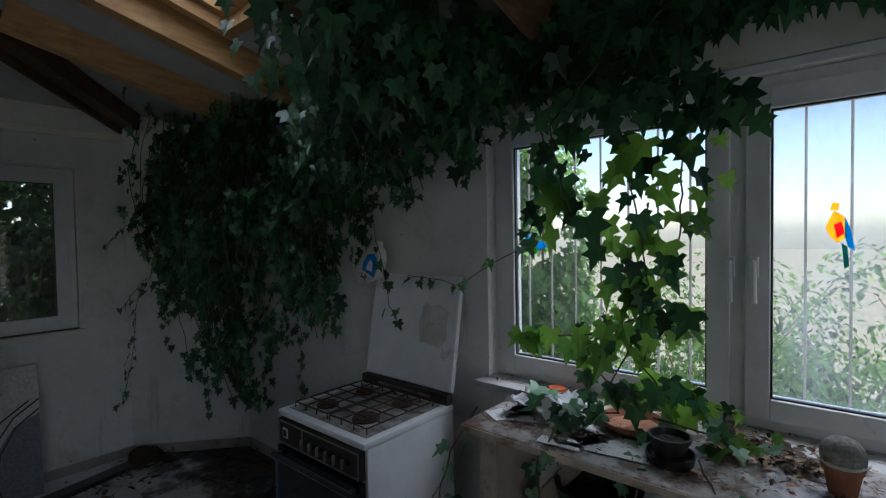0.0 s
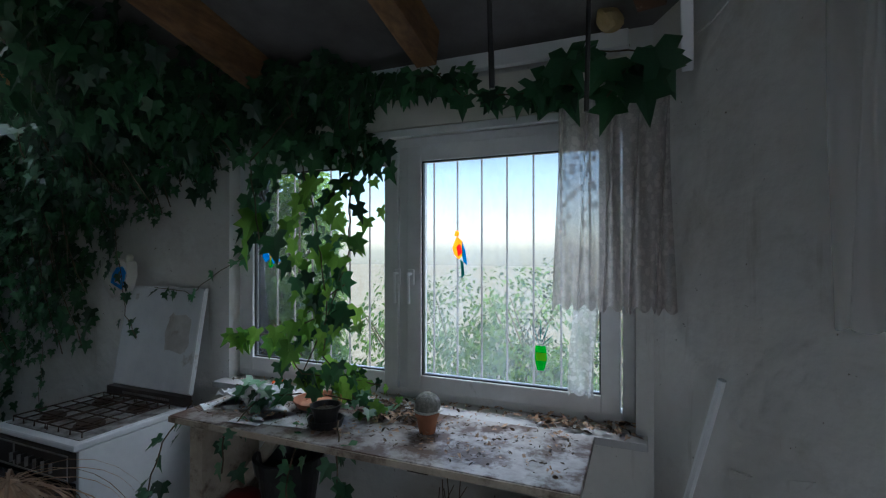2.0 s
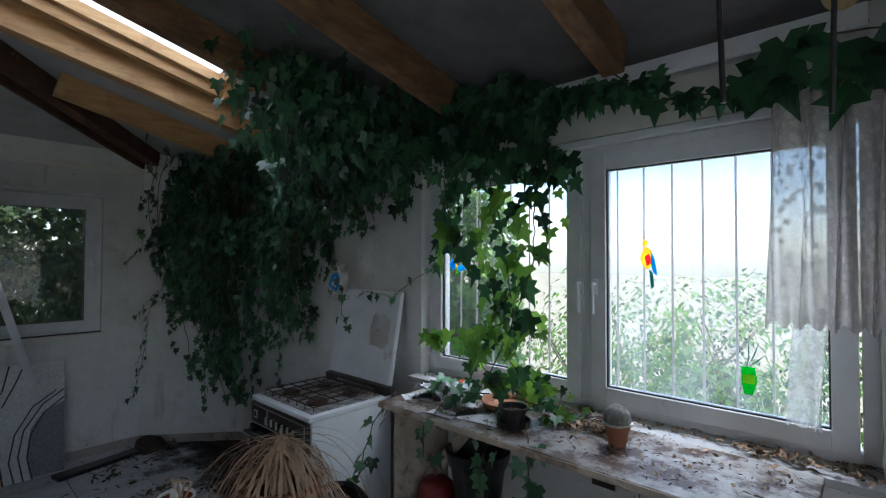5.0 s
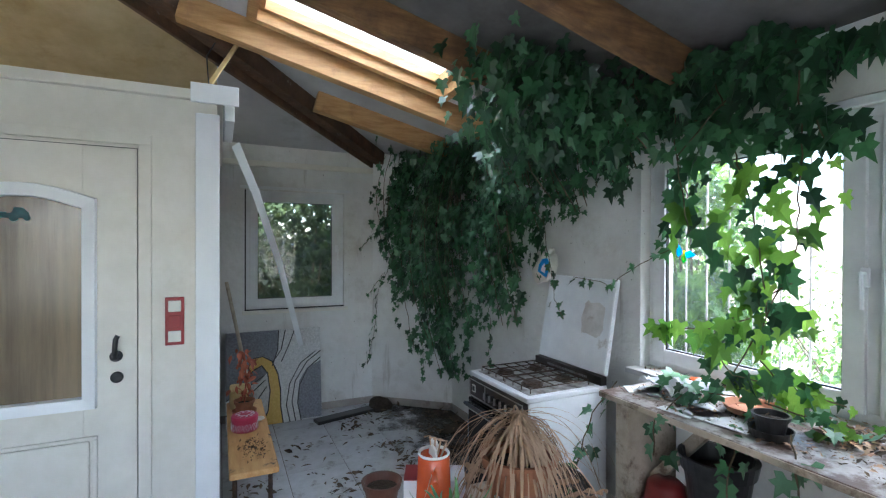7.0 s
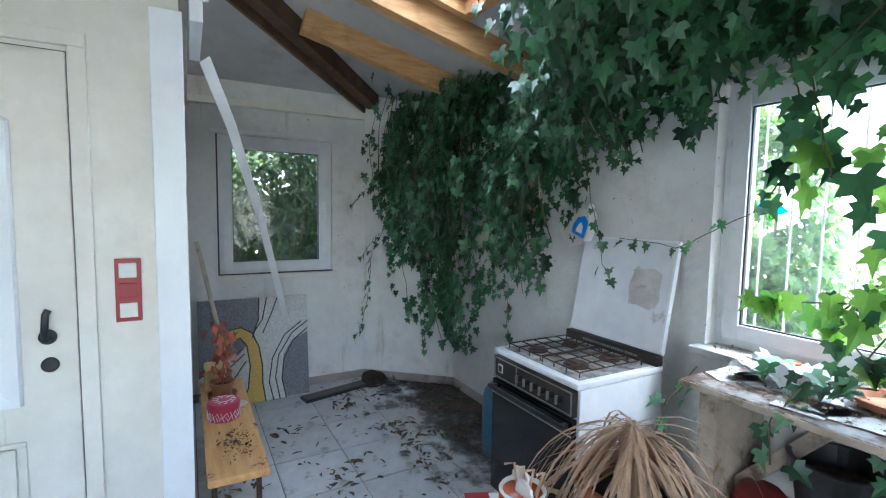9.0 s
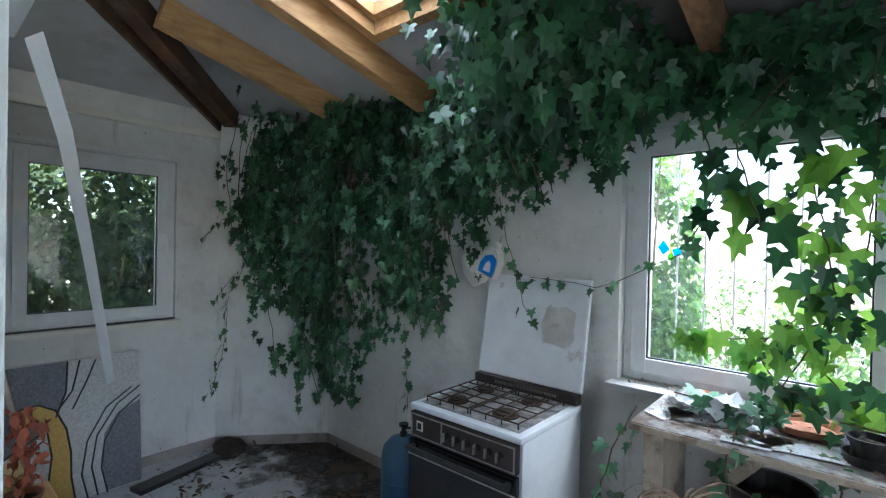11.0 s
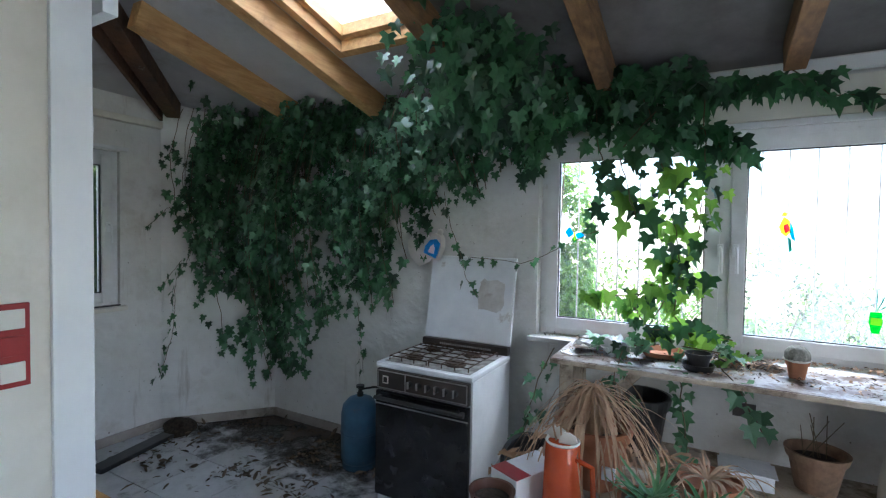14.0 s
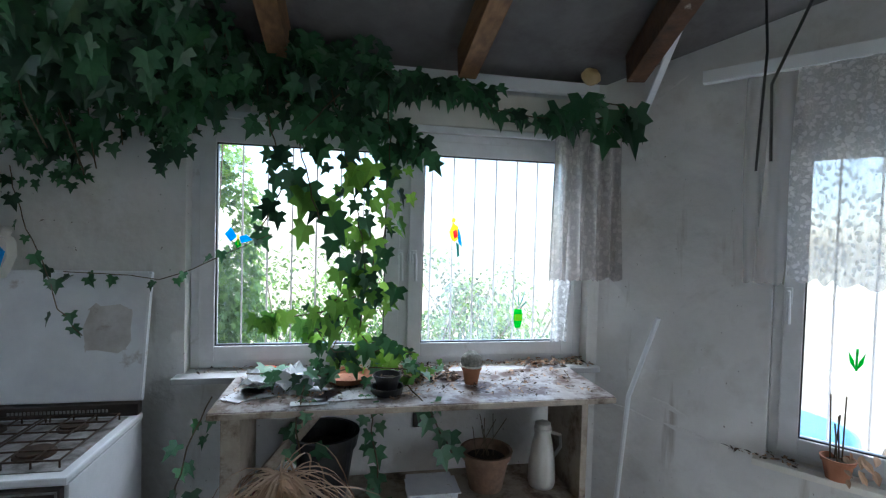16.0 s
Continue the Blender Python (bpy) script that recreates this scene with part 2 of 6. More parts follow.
TILE = surface("floor_tile", (0.42, 0.43, 0.45), (0.57, 0.58, 0.6), 10, 0.35, bump=0.08, stain=(0.07, 0.055, 0.04), stain_scale=5, stain_lo=0.53, stain_hi=0.68, random_amount=0.08)
GROUT = surface("grout", (0.12, 0.11, 0.1), (0.2, 0.18, 0.16), 12, 0.95)
SKIRT = surface("skirting_tile", (0.3, 0.26, 0.23), (0.42, 0.37, 0.33), 6, 0.5, stain=(0.12, 0.09, 0.07), stain_scale=4)
ENAMEL = surface("white_enamel", (0.7, 0.72, 0.75), (0.82, 0.84, 0.86), 6, 0.25, bump=0.03, stain=(0.33, 0.25, 0.19), stain_scale=6, stain_lo=0.64, stain_hi=0.8)
# Stained board; its whitish tones also paint in the sky's reflection.
TABLETOP = surface("peeling_skylit_top", (0.3, 0.27, 0.25), (0.56, 0.54, 0.53), 11, 0.36, bump=0.3, bump_scale=60, stain=(0.11, 0.065, 0.045), stain_scale=7, stain_lo=0.46, stain_hi=0.56)
FAINT = surface("faint_rust", (0.47, 0.44, 0.41), (0.64, 0.62, 0.6), 14, 0.5, bump=0.05, stain=(0.3, 0.22, 0.17), stain_scale=10, stain_lo=0.58, stain_hi=0.75)
RUST = surface("rust_stain", (0.06, 0.05, 0.045), (0.42, 0.41, 0.4), 14, 0.7, bump=0.1, stain=(0.2, 0.12, 0.08), stain_scale=12)
BLACK_GLASS = surface("black_oven_glass", (0.008, 0.008, 0.01), (0.02, 0.02, 0.022), 8, 0.12, bump=0.0, stain=(0.08, 0.07, 0.06), stain_scale=5, stain_lo=0.62, stain_hi=0.8)
BLACK = surface("black_plastic", (0.012, 0.012, 0.014), (0.035, 0.034, 0.034), 20, 0.35, bump=0.1)
IRON = surface("rusty_iron", (0.03, 0.022, 0.018), (0.1, 0.06, 0.04), 25, 0.7, metal=0.4, bump=0.3)
PANEL = surface("brown_panel", (0.025, 0.02, 0.018), (0.075, 0.058, 0.05), 6, 0.4)
STEEL = surface("worn_steel", (0.35, 0.34, 0.33), (0.55, 0.54, 0.53), 15, 0.35, metal=0.9, stain=(0.2, 0.13, 0.09), stain_scale=12)
BLUE = surface("blue_enamel", (0.03, 0.085, 0.15), (0.05, 0.13, 0.21), 9, 0.45, bump=0.1, stain=(0.13, 0.1, 0.09), stain_scale=8, stain_lo=0.6)
CLAY = surface("weathered_clay", (0.17, 0.1, 0.065), (0.33, 0.21, 0.14), 9, 0.9, bump=0.4, bump_scale=40, stain=(0.09, 0.065, 0.05), stain_scale=6, stain_lo=0.5, stain_hi=0.7)
TERRA = surface("terracotta", (0.3, 0.12, 0.06), (0.45, 0.2, 0.11), 8, 0.85, bump=0.2, stain=(0.5, 0.42, 0.36), stain_scale=9, stain_lo=0.6)
SOIL = surface("soil", (0.02, 0.015, 0.01), (0.07, 0.05, 0.035), 40, 1.0, bump=0.9, distance=0.02)
ORANGE = surface("orange_enamel", (0.5, 0.065, 0.015), (0.62, 0.11, 0.03), 6, 0.25, bump=0.02, stain=(0.3, 0.1, 0.04), stain_scale=10, stain_lo=0.64)
RED = surface("red_plastic", (0.26, 0.014, 0.016), (0.34, 0.02, 0.024), 8, 0.35, bump=0.02)
DARKRED = surface("dark_red_plastic", (0.12, 0.008, 0.008), (0.2, 0.015, 0.014), 8, 0.45, bump=0.05)
PINK = surface("crimson_tin", (0.42, 0.03, 0.08), (0.52, 0.05, 0.12), 8, 0.35)
CREAM = surface("cream_white", (0.66, 0.64, 0.58), (0.78, 0.76, 0.7), 7, 0.4, stain=(0.4, 0.34, 0.26), stain_scale=8, stain_lo=0.62)
PAPER = surface("white_paper", (0.68, 0.7, 0.74), (0.82, 0.83, 0.85), 7, 0.8, stain=(0.3, 0.26, 0.2), stain_scale=12, stain_lo=0.58)
STRAW = surface("dry_straw_leaf", (0.34, 0.2, 0.12), (0.6, 0.42, 0.28), 10, 0.8, bump=0.2, island=0.3)
DEAD = surface("dead_leaf", (0.045, 0.033, 0.022), (0.16, 0.115, 0.075), 14, 0.9, island=0.5)
REDDRY = surface("red_dry_leaf", (0.3, 0.06, 0.035), (0.5, 0.16, 0.09), 12, 0.8, island=0.3)
BARK = surface("vine_stem", (0.06, 0.045, 0.025), (0.16, 0.12, 0.07), 20, 0.9)
TAN = surface("tan_foam", (0.5, 0.35, 0.14), (0.65, 0.5, 0.26), 12, 0.9)
IVY = leaf_material("ivy_leaf", (0.01, 0.036, 0.018), (0.052, 0.155, 0.068), 0.15, 0.34)
# Brighter leaf colour that stands for window light coming through the ivy.
IVY_BACKLIT = leaf_material("ivy_backlit_leaf", (0.022, 0.085, 0.014), (0.1, 0.23, 0.035), 0.52)
# Paler ivy colour, painting in the highlights of leaves that catch light.
IVY_PALE = leaf_material("ivy_pale_leaf", (0.05, 0.13, 0.075), (0.12, 0.24, 0.14), 0.2, 0.4)
HEDGE = leaf_material("garden_leaf", (0.02, 0.07, 0.012), (0.1, 0.2, 0.035), 0.4, 0.6)
HEDGE_DARK = leaf_material("conifer_leaf", (0.007, 0.018, 0.006), (0.04, 0.075, 0.018), 0.25, 0.75)
ALOE = leaf_material("aloe_leaf", (0.06, 0.17, 0.07), (0.12, 0.27, 0.12), 0.1)
GLASS = glass_material("dirty_glass", 0.12)
GLASS_CLEAR = glass_material("clear_glass", 0.02)
GLASS_DARK = glass_material("small_window_glass", 0.004)
# Dust added this heavily to hold back direct sun through the roof window.
SKYGLASS = glass_material("skylight_glass", 0.62)
# Opaque brown glass; lighter upright streaks paint in reflections and light behind.
DOORGLASS = surface("streaked_brown_glass", (0.12, 0.093, 0.066), (0.33, 0.255, 0.165), 3.5, 0.16, bump=0.12, bump_scale=25, stretch=(1, 2.6, 0.22))
LACE = lace_material("lace", 0.5, 0.86, 40, (0.84, 0.83, 0.82))
# White lace tinted taupe, the shade of cloth seen against the window.
DRAPE = lace_material("backlit_lace", 0.72, 0.93, 30, (0.62, 0.58, 0.55))
SHEER = lace_material("sheer_voile", 0.34, 0.34, 90)
GREY = surface("grey_mosaic", (0.12, 0.125, 0.14), (0.25, 0.255, 0.28), 60, 0.5, bump=0.5, bump_scale=80)
PALE = surface("pale_mosaic", (0.45, 0.45, 0.44), (0.72, 0.72, 0.7), 60, 0.5, bump=0.5, bump_scale=80)
YELLOW = surface("ochre_mosaic", (0.55, 0.34, 0.07), (0.68, 0.45, 0.13), 50, 0.5, bump=0.5, bump_scale=80)
def film_material(name, colour):
    """A coat of mould and soil, broken up by noise and thinning out towards its edge."""
    m, n, l, p = material(name)
    p.inputs["Base Color"].default_value, p.inputs["Roughness"].default_value = (*colour, 1), 0.75
    tc = n.new("ShaderNodeTexCoord")
    nz = n.new("ShaderNodeTexNoise")
    nz.inputs["Scale"].default_value, nz.inputs["Detail"].default_value, nz.inputs["Roughness"].default_value = 3.5, 10, 0.72
    l.new(tc.outputs["Object"], nz.inputs["Vector"])
    gr = n.new("ShaderNodeSeparateXYZ")
    l.new(tc.outputs["Generated"], gr.inputs[0])
    add = n.new("ShaderNodeMath")
    add.operation = 'MULTIPLY_ADD'
    l.new(gr.outputs["Y"], add.inputs[0])
    add.inputs[1].default_value = 0.55
    l.new(nz.outputs[0], add.inputs[2])
    mr = n.new("ShaderNodeMapRange")
    mr.inputs[1].default_value, mr.inputs[2].default_value, mr.inputs[4].default_value = 0.72, 1.0, 0.85
    l.new(add.outputs[0], mr.inputs[0])
    tr = n.new("ShaderNodeBsdfTransparent")
    ms = n.new("ShaderNodeMixShader")
    l.new(mr.outputs[0], ms.inputs[0])
    l.new(tr.outputs[0], ms.inputs[1])
    l.new(p.outputs[0], ms.inputs[2])
    l.new(ms.outputs[0], n["Material Output"].inputs[0])
    return m


FILM = film_material("mould_film", (0.085, 0.07, 0.056))
GRASS = surface("garden_ground", (0.2, 0.19, 0.12), (0.38, 0.35, 0.26), 3, 1.0, stain=(0.2, 0.16, 0.1), stain_scale=1)
COL = {}
for cname, crgb in (("yellow", (0.95, 0.65, 0.04)), ("red", (0.7, 0.05, 0.02)), ("green", (0.02, 0.35, 0.1)), ("blue", (0.02, 0.2, 0.5)), ("teal", (0.03, 0.16, 0.17)), ("white", (0.8, 0.82, 0.8))):
    COL[cname] = leaf_material("window_colour_" + cname, tuple(0.8 * c for c in crgb), crgb, 0.5, 0.3)


# ---- builders ----
def thing(name, label, category, group="", at=(0, 0, 0)):
    ob = new(name)
    ob.empty_display_size = 0.05
    ob.location = at
    return tagged(ob, label, category, group)


def part(name, bm, mat, parent=None, label="", kind="", smooth=False):
    me = bpy.data.meshes.new(name)
    bmesh.ops.recalc_face_normals(bm, faces=bm.faces)
    bm.to_mesh(me)
    bm.free()
    if smooth:
        for poly in me.polygons:
            poly.use_smooth = True
    me.materials.append(mat)
    ob = new(name, me)
    if parent:
        ob.parent = parent
        base = parent
        shift = Vector((0, 0, 0))
        while base:
            shift += base.location
            base = base.parent
        me.transform(Matrix.Translation(-shift))
    return tagged(ob, label, kind=kind)


def structure(name, bm, mat, label, category, smooth=False):
    ob = part(name, bm, mat, smooth=smooth)
    return tagged(ob, label, category, kind="structure")


def box(lo, hi, bevel=0.0, m=None, bm=None):
    bm = bm or bmesh.new()
    made = bmesh.ops.create_cube(bm, size=1)["verts"]
    for v in made:
        v.co = Vector([lo[i] + (v.co[i] + 0.5) * (hi[i] - lo[i]) for i in range(3)])
    if bevel:
        edges = list({e for v in made for e in v.link_edges})
        out = bmesh.ops.bevel(bm, geom=edges, offset=bevel, segments=2, affect='EDGES', profile=0.6)
        made = list({v for f in out["faces"] for v in f.verts} | {v for v in made if v.is_valid})
    if m:
        bmesh.ops.transform(bm, matrix=m, verts=made)
    return bm


def lathe(profile, centre=(0, 0, 0), seg=28, bm=None, m=None, wobble=0.0):
    bm = bm or bmesh.new()
    rings, made = [], []
    for r, z in profile:
        ring = [bm.verts.new((centre[0] + r * (1 + wobble * math.sin(3 * a)) * math.cos(a), centre[1] + r * math.sin(a), centre[2] + z)) for a in (2 * math.pi * i / seg for i in range(seg))]
        rings.append(ring)
        made += ring
    for a, b in zip(rings, rings[1:]):
        for i in range(seg):
            bm.faces.new((a[i], a[(i + 1) % seg], b[(i + 1) % seg], b[i]))
    bm.faces.new(rings[0][::-1])
    bm.faces.new(rings[-1])
    if m:
        bmesh.ops.transform(bm, matrix=m, verts=made)
    return bm


def tube(points, radius, seg=6, bm=None, taper=1.0):
    bm = bm or bmesh.new()
    pts = [Vector(p) for p in points]
    rings = []
    for i, p in enumerate(pts):
        d = (pts[min(i + 1, len(pts) - 1)] - pts[max(i - 1, 0)]).normalized()
        a = d.orthogonal().normalized() if abs(d.z) < 0.95 else d.cross(Vector((1, 0, 0))).normalized()
        b = d.cross(a)
        r = radius * (1 + (taper - 1) * i / max(1, len(pts) - 1))
        rings.append([bm.verts.new(p + r * (math.cos(t) * a + math.sin(t) * b)) for t in (2 * math.pi * k / seg for k in range(seg))])
    for a, b in zip(rings, rings[1:]):
        best = min(range(seg), key=lambda o: sum((a[k].co - b[(k + o) % seg].co).length for k in range(seg)))
        for i in range(seg):
            bm.faces.new((a[i], a[(i + 1) % seg], b[(i + 1 + best) % seg], b[(i + best) % seg]))
    bm.faces.new(rings[0][::-1])
    bm.faces.new(rings[-1])
    return bm


def prism(outline, normal_axis, lo, hi, bm=None, m=None):
    """A flat outline pushed out between lo and hi along one axis."""
    bm = bm or bmesh.new()

    def at(p, d):
        q = list(p)
        q.insert(normal_axis, d)
        return q
    a = [bm.verts.new(at(p, lo)) for p in outline]
    b = [bm.verts.new(at(p, hi)) for p in outline]
    bm.faces.new(a)
    bm.faces.new(b[::-1])
    for i in range(len(a)):
        j = (i + 1) % len(a)
        bm.faces.new((a[i], a[j], b[j], b[i]))
    if m:
        bmesh.ops.transform(bm, matrix=m, verts=a + b)
    return bm


def beam(p, q, width, depth, up=(0, 0, 1), bevel=0.006):
    """A timber from p to q (middle of its underside)."""
    p, q = Vector(p), Vector(q)
    d = (q - p).normalized()
    side = d.cross(Vector(up)).normalized()
    u = side.cross(d)
    m = Matrix((side, d, u)).transposed().to_4x4()
    m.translation = p
    return box((-width / 2, 0, 0), (width / 2, (q - p).length, depth), bevel, m)


IVY_OUT = ((0, 0), (0.26, -0.14), (0.5, 0.04), (0.3, 0.22), (0.46, 0.5), (0.17, 0.52), (0, 1.0), (-0.17, 0.52), (-0.46, 0.5), (-0.3, 0.22), (-0.5, 0.04), (-0.26, -0.14))


def leaf_template(outline, fold=0.16, droop=0.22):
    """Verts and faces of a leaf: two folded halves, tip hanging."""
    verts = [(0, 0.3, 0)] + [(x, y, fold * abs(x) * 1.2 - droop * max(0, y - 0.3) ** 2) for x, y in outline]
    n = len(outline)
    faces = [(0, 1 + i, 1 + (i + 1) % n) for i in range(n)]
    return np.array(verts), faces


IVY_V, IVY_F = leaf_template(IVY_OUT)
OVAL_V, OVAL_F = leaf_template(((0, 0), (0.2, 0.2), (0.25, 0.5), (0.12, 0.8), (0, 1), (-0.12, 0.8), (-0.25, 0.5), (-0.2, 0.2)))


def leaf_matrix(pos, outward, size, rng, spread=0.6):
    """A leaf that hangs with its tip down, its face turned outward."""
    n = Vector(outward) + Vector((rng.uniform(-spread, spread), rng.uniform(-spread, spread), rng.uniform(-0.2, 0.7)))
    n.normalize()
    tip = Vector((rng.uniform(-0.6, 0.6), rng.uniform(-0.6, 0.6), -1))
    tip = (tip - n * tip.dot(n)).normalized()
    side = tip.cross(n)
    m = Matrix((side * size, tip * size, n * size)).transposed().to_4x4()
    m.translation = pos
    return m


def leaf_mesh(name, matrices, mat, template=None):
    V, F = template or (IVY_V, IVY_F)
    vs, fs = [], []
    for m in matrices:
        a = np.array(m)
        base = len(vs) * len(V)
        vs.append(V @ a[:3, :3].T + a[:3, 3])
        fs += [tuple(i + base for i in f) for f in F]
    me = bpy.data.meshes.new(name)
    me.from_pydata(np.concatenate(vs).tolist(), [], fs)
    me.materials.append(mat)
    return me


def leaf_stuff(name, matrices, mat, parent, label="", template=None):
    ob = new(name, leaf_mesh(name, matrices, mat, template))
    ob.parent = parent
    if parent:
        ob.matrix_parent_inverse = Matrix.Translation(-parent.location)
    return tagged(ob, label, kind="stuff")


def leaf_parts(matrices, mat, parent, name="leaf"):
    """Single leaves as objects that share one mesh."""
    me = leaf_mesh(name, [Matrix.Identity(4)], mat)
    for m in matrices:
        ob = new(name, me)
        ob.parent = parent
        ob.matrix_basis = Matrix.Translation(-parent.location) @ m


# ---- the large structure ----
WALL_Y, WEST_X, TOP = 3.70, -2.24, 2.62
C1, C2 = Vector((WEST_X, 3.05, 0)), Vector((-1.68, WALL_Y, 0))
D2 = Vector((0.616, -0.788, 0)).normalized()
C3 = Vector((2.66, WALL_Y, 0))
C4 = C3 + D2 * 2.3
EAST_X = C4.x


def wall_frame(a, b):
    """Local axes of a wall whose inner face runs from a to b: s along, d outward (to the left of a to b), z up."""
    s = (Vector(b) - Vector(a)).normalized()
    d = Vector((-s.y, s.x, 0))
    m = Matrix((s, d, Vector((0, 0, 1)))).transposed().to_4x4()
    m.translation = Vector(a)
    return m, (Vector(b) - Vector(a)).length


def make_wall(name, a, b, z1, thick, label, holes=(), mat=None, extend=(0, 0)):
    m, length = wall_frame(a, b)
    bm = bmesh.new()
    cuts = sorted({-extend[0], length + extend[1], *[h[0] for h in holes], *[h[1] for h in holes]})
    for s0, s1 in zip(cuts, cuts[1:]):
        hs = [h for h in holes if h[0] < (s0 + s1) / 2 < h[1]]
        if hs:
            _, _, h0, h1 = hs[0]
            if h0 > 0:
                box((s0, 0, 0), (s1, thick, h0), 0, m, bm)
            box((s0, 0, h1), (s1, thick, z1), 0, m, bm)
        else:
            box((s0, 0, 0), (s1, thick, z1), 0, m, bm)
    bmesh.ops.remove_doubles(bm, verts=bm.verts, dist=0.0005)
    structure(name, bm, mat or PLASTER, label, "wall")
    return m


# walls are named clockwise from the small window; every a-to-b runs so that outside is on its left
def hole(x0, x1, z0, z1):
    return (x0 - C2.x, x1 - C2.x, z0, z1)


M_NORTH = make_wall("wall_north", C2, C3, TOP, 0.25, "white plaster wall with stains around the window", [hole(0.63, 2.60, 0.975, 2.15)], extend=(0, 0.1))
M_CHAMFER = make_wall("wall_northwest", C1, C2, TOP, 0.25, "white plastered diagonal wall under hanging ivy", extend=(0.08, 0.08))
BOX_X, BOX_Y, BOX_TOP = -0.13, 1.605, 2.34
M_WEST = make_wall("wall_west", (WEST_X, BOX_Y - 0.1, 0), C1, TOP, 0.25, "white plaster wall with a small window",
                   [(1.83 - BOX_Y + 0.1, 2.75 - BOX_Y + 0.1, 1.02, 2.15)])
M_EAST = make_wall("wall_northeast", C3, C4, 3.9, 0.25, "cracked white plaster wall beside the curtained window", [(0.76, 1.85, 0.72, 2.09)], extend=(0.1, 0.1))
M_FAR = make_wall("wall_east", C4, (EAST_X, -1.2, 0), 3.9, 0.2, "plain white plaster wall with a wide window", [(0.4, 2.5, 0.8, 2.2)], extend=(0, 0.2))
make_wall("wall_south", (EAST_X, -1.2, 0), (BOX_X, -1.2, 0), 4.1, 0.2, "plain white plaster wall")

# the boxed-in room behind the panelled door
make_wall("wall_door", (BOX_X, -1.2, 0), (BOX_X, BOX_Y - 0.004, 0), BOX_TOP, 0.12, "cream painted partition with the panelled door", [(0.44 + 1.2, 1.27 + 1.2, 0, 2.085)], PAINT)
make_wall("wall_bench", (BOX_X - 0.002, BOX_Y, 0), (WEST_X - 0.2, BOX_Y, 0), BOX_TOP, 0.12, "white partition behind the bench", [], PAINT)
structure("partition_cover", box((WEST_X - 0.2, -1.3, BOX_TOP + 0.002), (BOX_X + 0.03, BOX_Y + 0.03, BOX_TOP + 0.05), 0.004), PAINT, "white painted board over the partition", "board")

fascia = thing("fascia_board", "white metal edge cap on the partition corner", "trim", at=(BOX_X, BOX_Y, 2.3))
part("side_face", box((BOX_X + 0.032, 1.49, 2.325), (BOX_X + 0.05, BOX_Y + 0.1, 2.42), 0.003), METAL_WHITE, fascia)
part("end_face", box((BOX_X - 0.5, BOX_Y + 0.035, 2.25), (BOX_X + 0.03, BOX_Y + 0.08, 2.42), 0.003), METAL_WHITE, fascia)
structure("corner_profile", box((BOX_X + 0.001, 1.51, 0), (BOX_X + 0.02, BOX_Y + 0.012, 2.28), 0.004), METAL_WHITE, "shiny white metal corner profile of the partition", "trim")
structure("door_trim", box((BOX_X + 0.001, 1.272, 0), (BOX_X + 0.022, 1.325, 2.10), 0.003), PAINT, "cream painted door casing", "trim")
structure("door_trim", box((BOX_X + 0.001, 0.38, 2.1), (BOX_X + 0.022, 1.325, 2.15), 0.003), PAINT, "cream painted door casing", "trim")
structure("door_trim", box((BOX_X + 0.001, 0.38, 0), (BOX_X + 0.022, 0.435, 2.1), 0.003), PAINT, "cream painted door casing", "trim")

# floor bed, skirting
structure("floor", box((WEST_X - 0.3, -1.5, -0.2), (EAST_X + 0.3, 4.0, -0.008)), GROUT, "dark dirty mortar bed of the tiled floor", "floor")


def skirting(a, b, s0=0.0, s1=None):
    m, length = wall_frame(a, b)
    structure("baseboard", box((s0, -0.012, 0), (s1 or length, -0.001, 0.07), 0.002, m), SKIRT, "brown ceramic skirting along the wall", "skirting")


skirting(C2, C3)
skirting(C1, C2)
skirting((WEST_X, BOX_Y, 0), C1)
skirting(C3, C4)


# roof: two slopes that meet over a hip at 45 degrees
def roof_z(x, y):
    return min(2.57 + 0.24 * (3.18 - y), 2.60 + 0.24 * (x + 2.15))


HIP = 0.95  # x + y on the hip line
RAFT_T, SKY = 0.15, (-0.34, 0.27, 1.75, 2.98)


def roof_sheet(name, pts, label, mat=None):
    bm = bmesh.new()
    lo = [bm.verts.new((x, y, roof_z(x, y))) for x, y in pts]
    hi = [bm.verts.new((x, y, roof_z(x, y) + 0.12)) for x, y in pts]
    bm.faces.new(lo)
    bm.faces.new(hi)
    for i in range(len(lo)):
        j = (i + 1) % len(lo)
        bm.faces.new((lo[i], lo[j], hi[j], hi[i]))
    return structure(name, bm, mat or LINING, label, "ceiling")


EX = EAST_X + 0.3
roof_sheet("ceiling_west_strip", [(-3.0, 3.95), (SKY[0], HIP - SKY[0]), (SKY[0], 3.95)], "pale boarded ceiling slope between rafters")
roof_sheet("ceiling_middle_low", [(SKY[0], SKY[3]), (SKY[1], SKY[3]), (SKY[1], 3.95), (SKY[0], 3.95)], "pale boarded ceiling slope below the roof window")
roof_sheet("ceiling_middle_high", [(SKY[0], HIP - SKY[0]), (SKY[1], HIP - SKY[1]), (SKY[1], SKY[2]), (SKY[0], SKY[2])], "pale boarded ceiling slope above the roof window")
roof_sheet("ceiling_east", [(SKY[1], HIP - SKY[1]), (2.25, -1.3), (EX, -1.3), (EX, 3.95), (SKY[1], 3.95)], "dark grey boarded ceiling slope over the room", DARK_LINING)
roof_sheet("ceiling_west", [(-3.0, 3.95), (-3.0, 1.6), (-0.65, 1.6)], "pale boarded ceiling slope over the alcove")
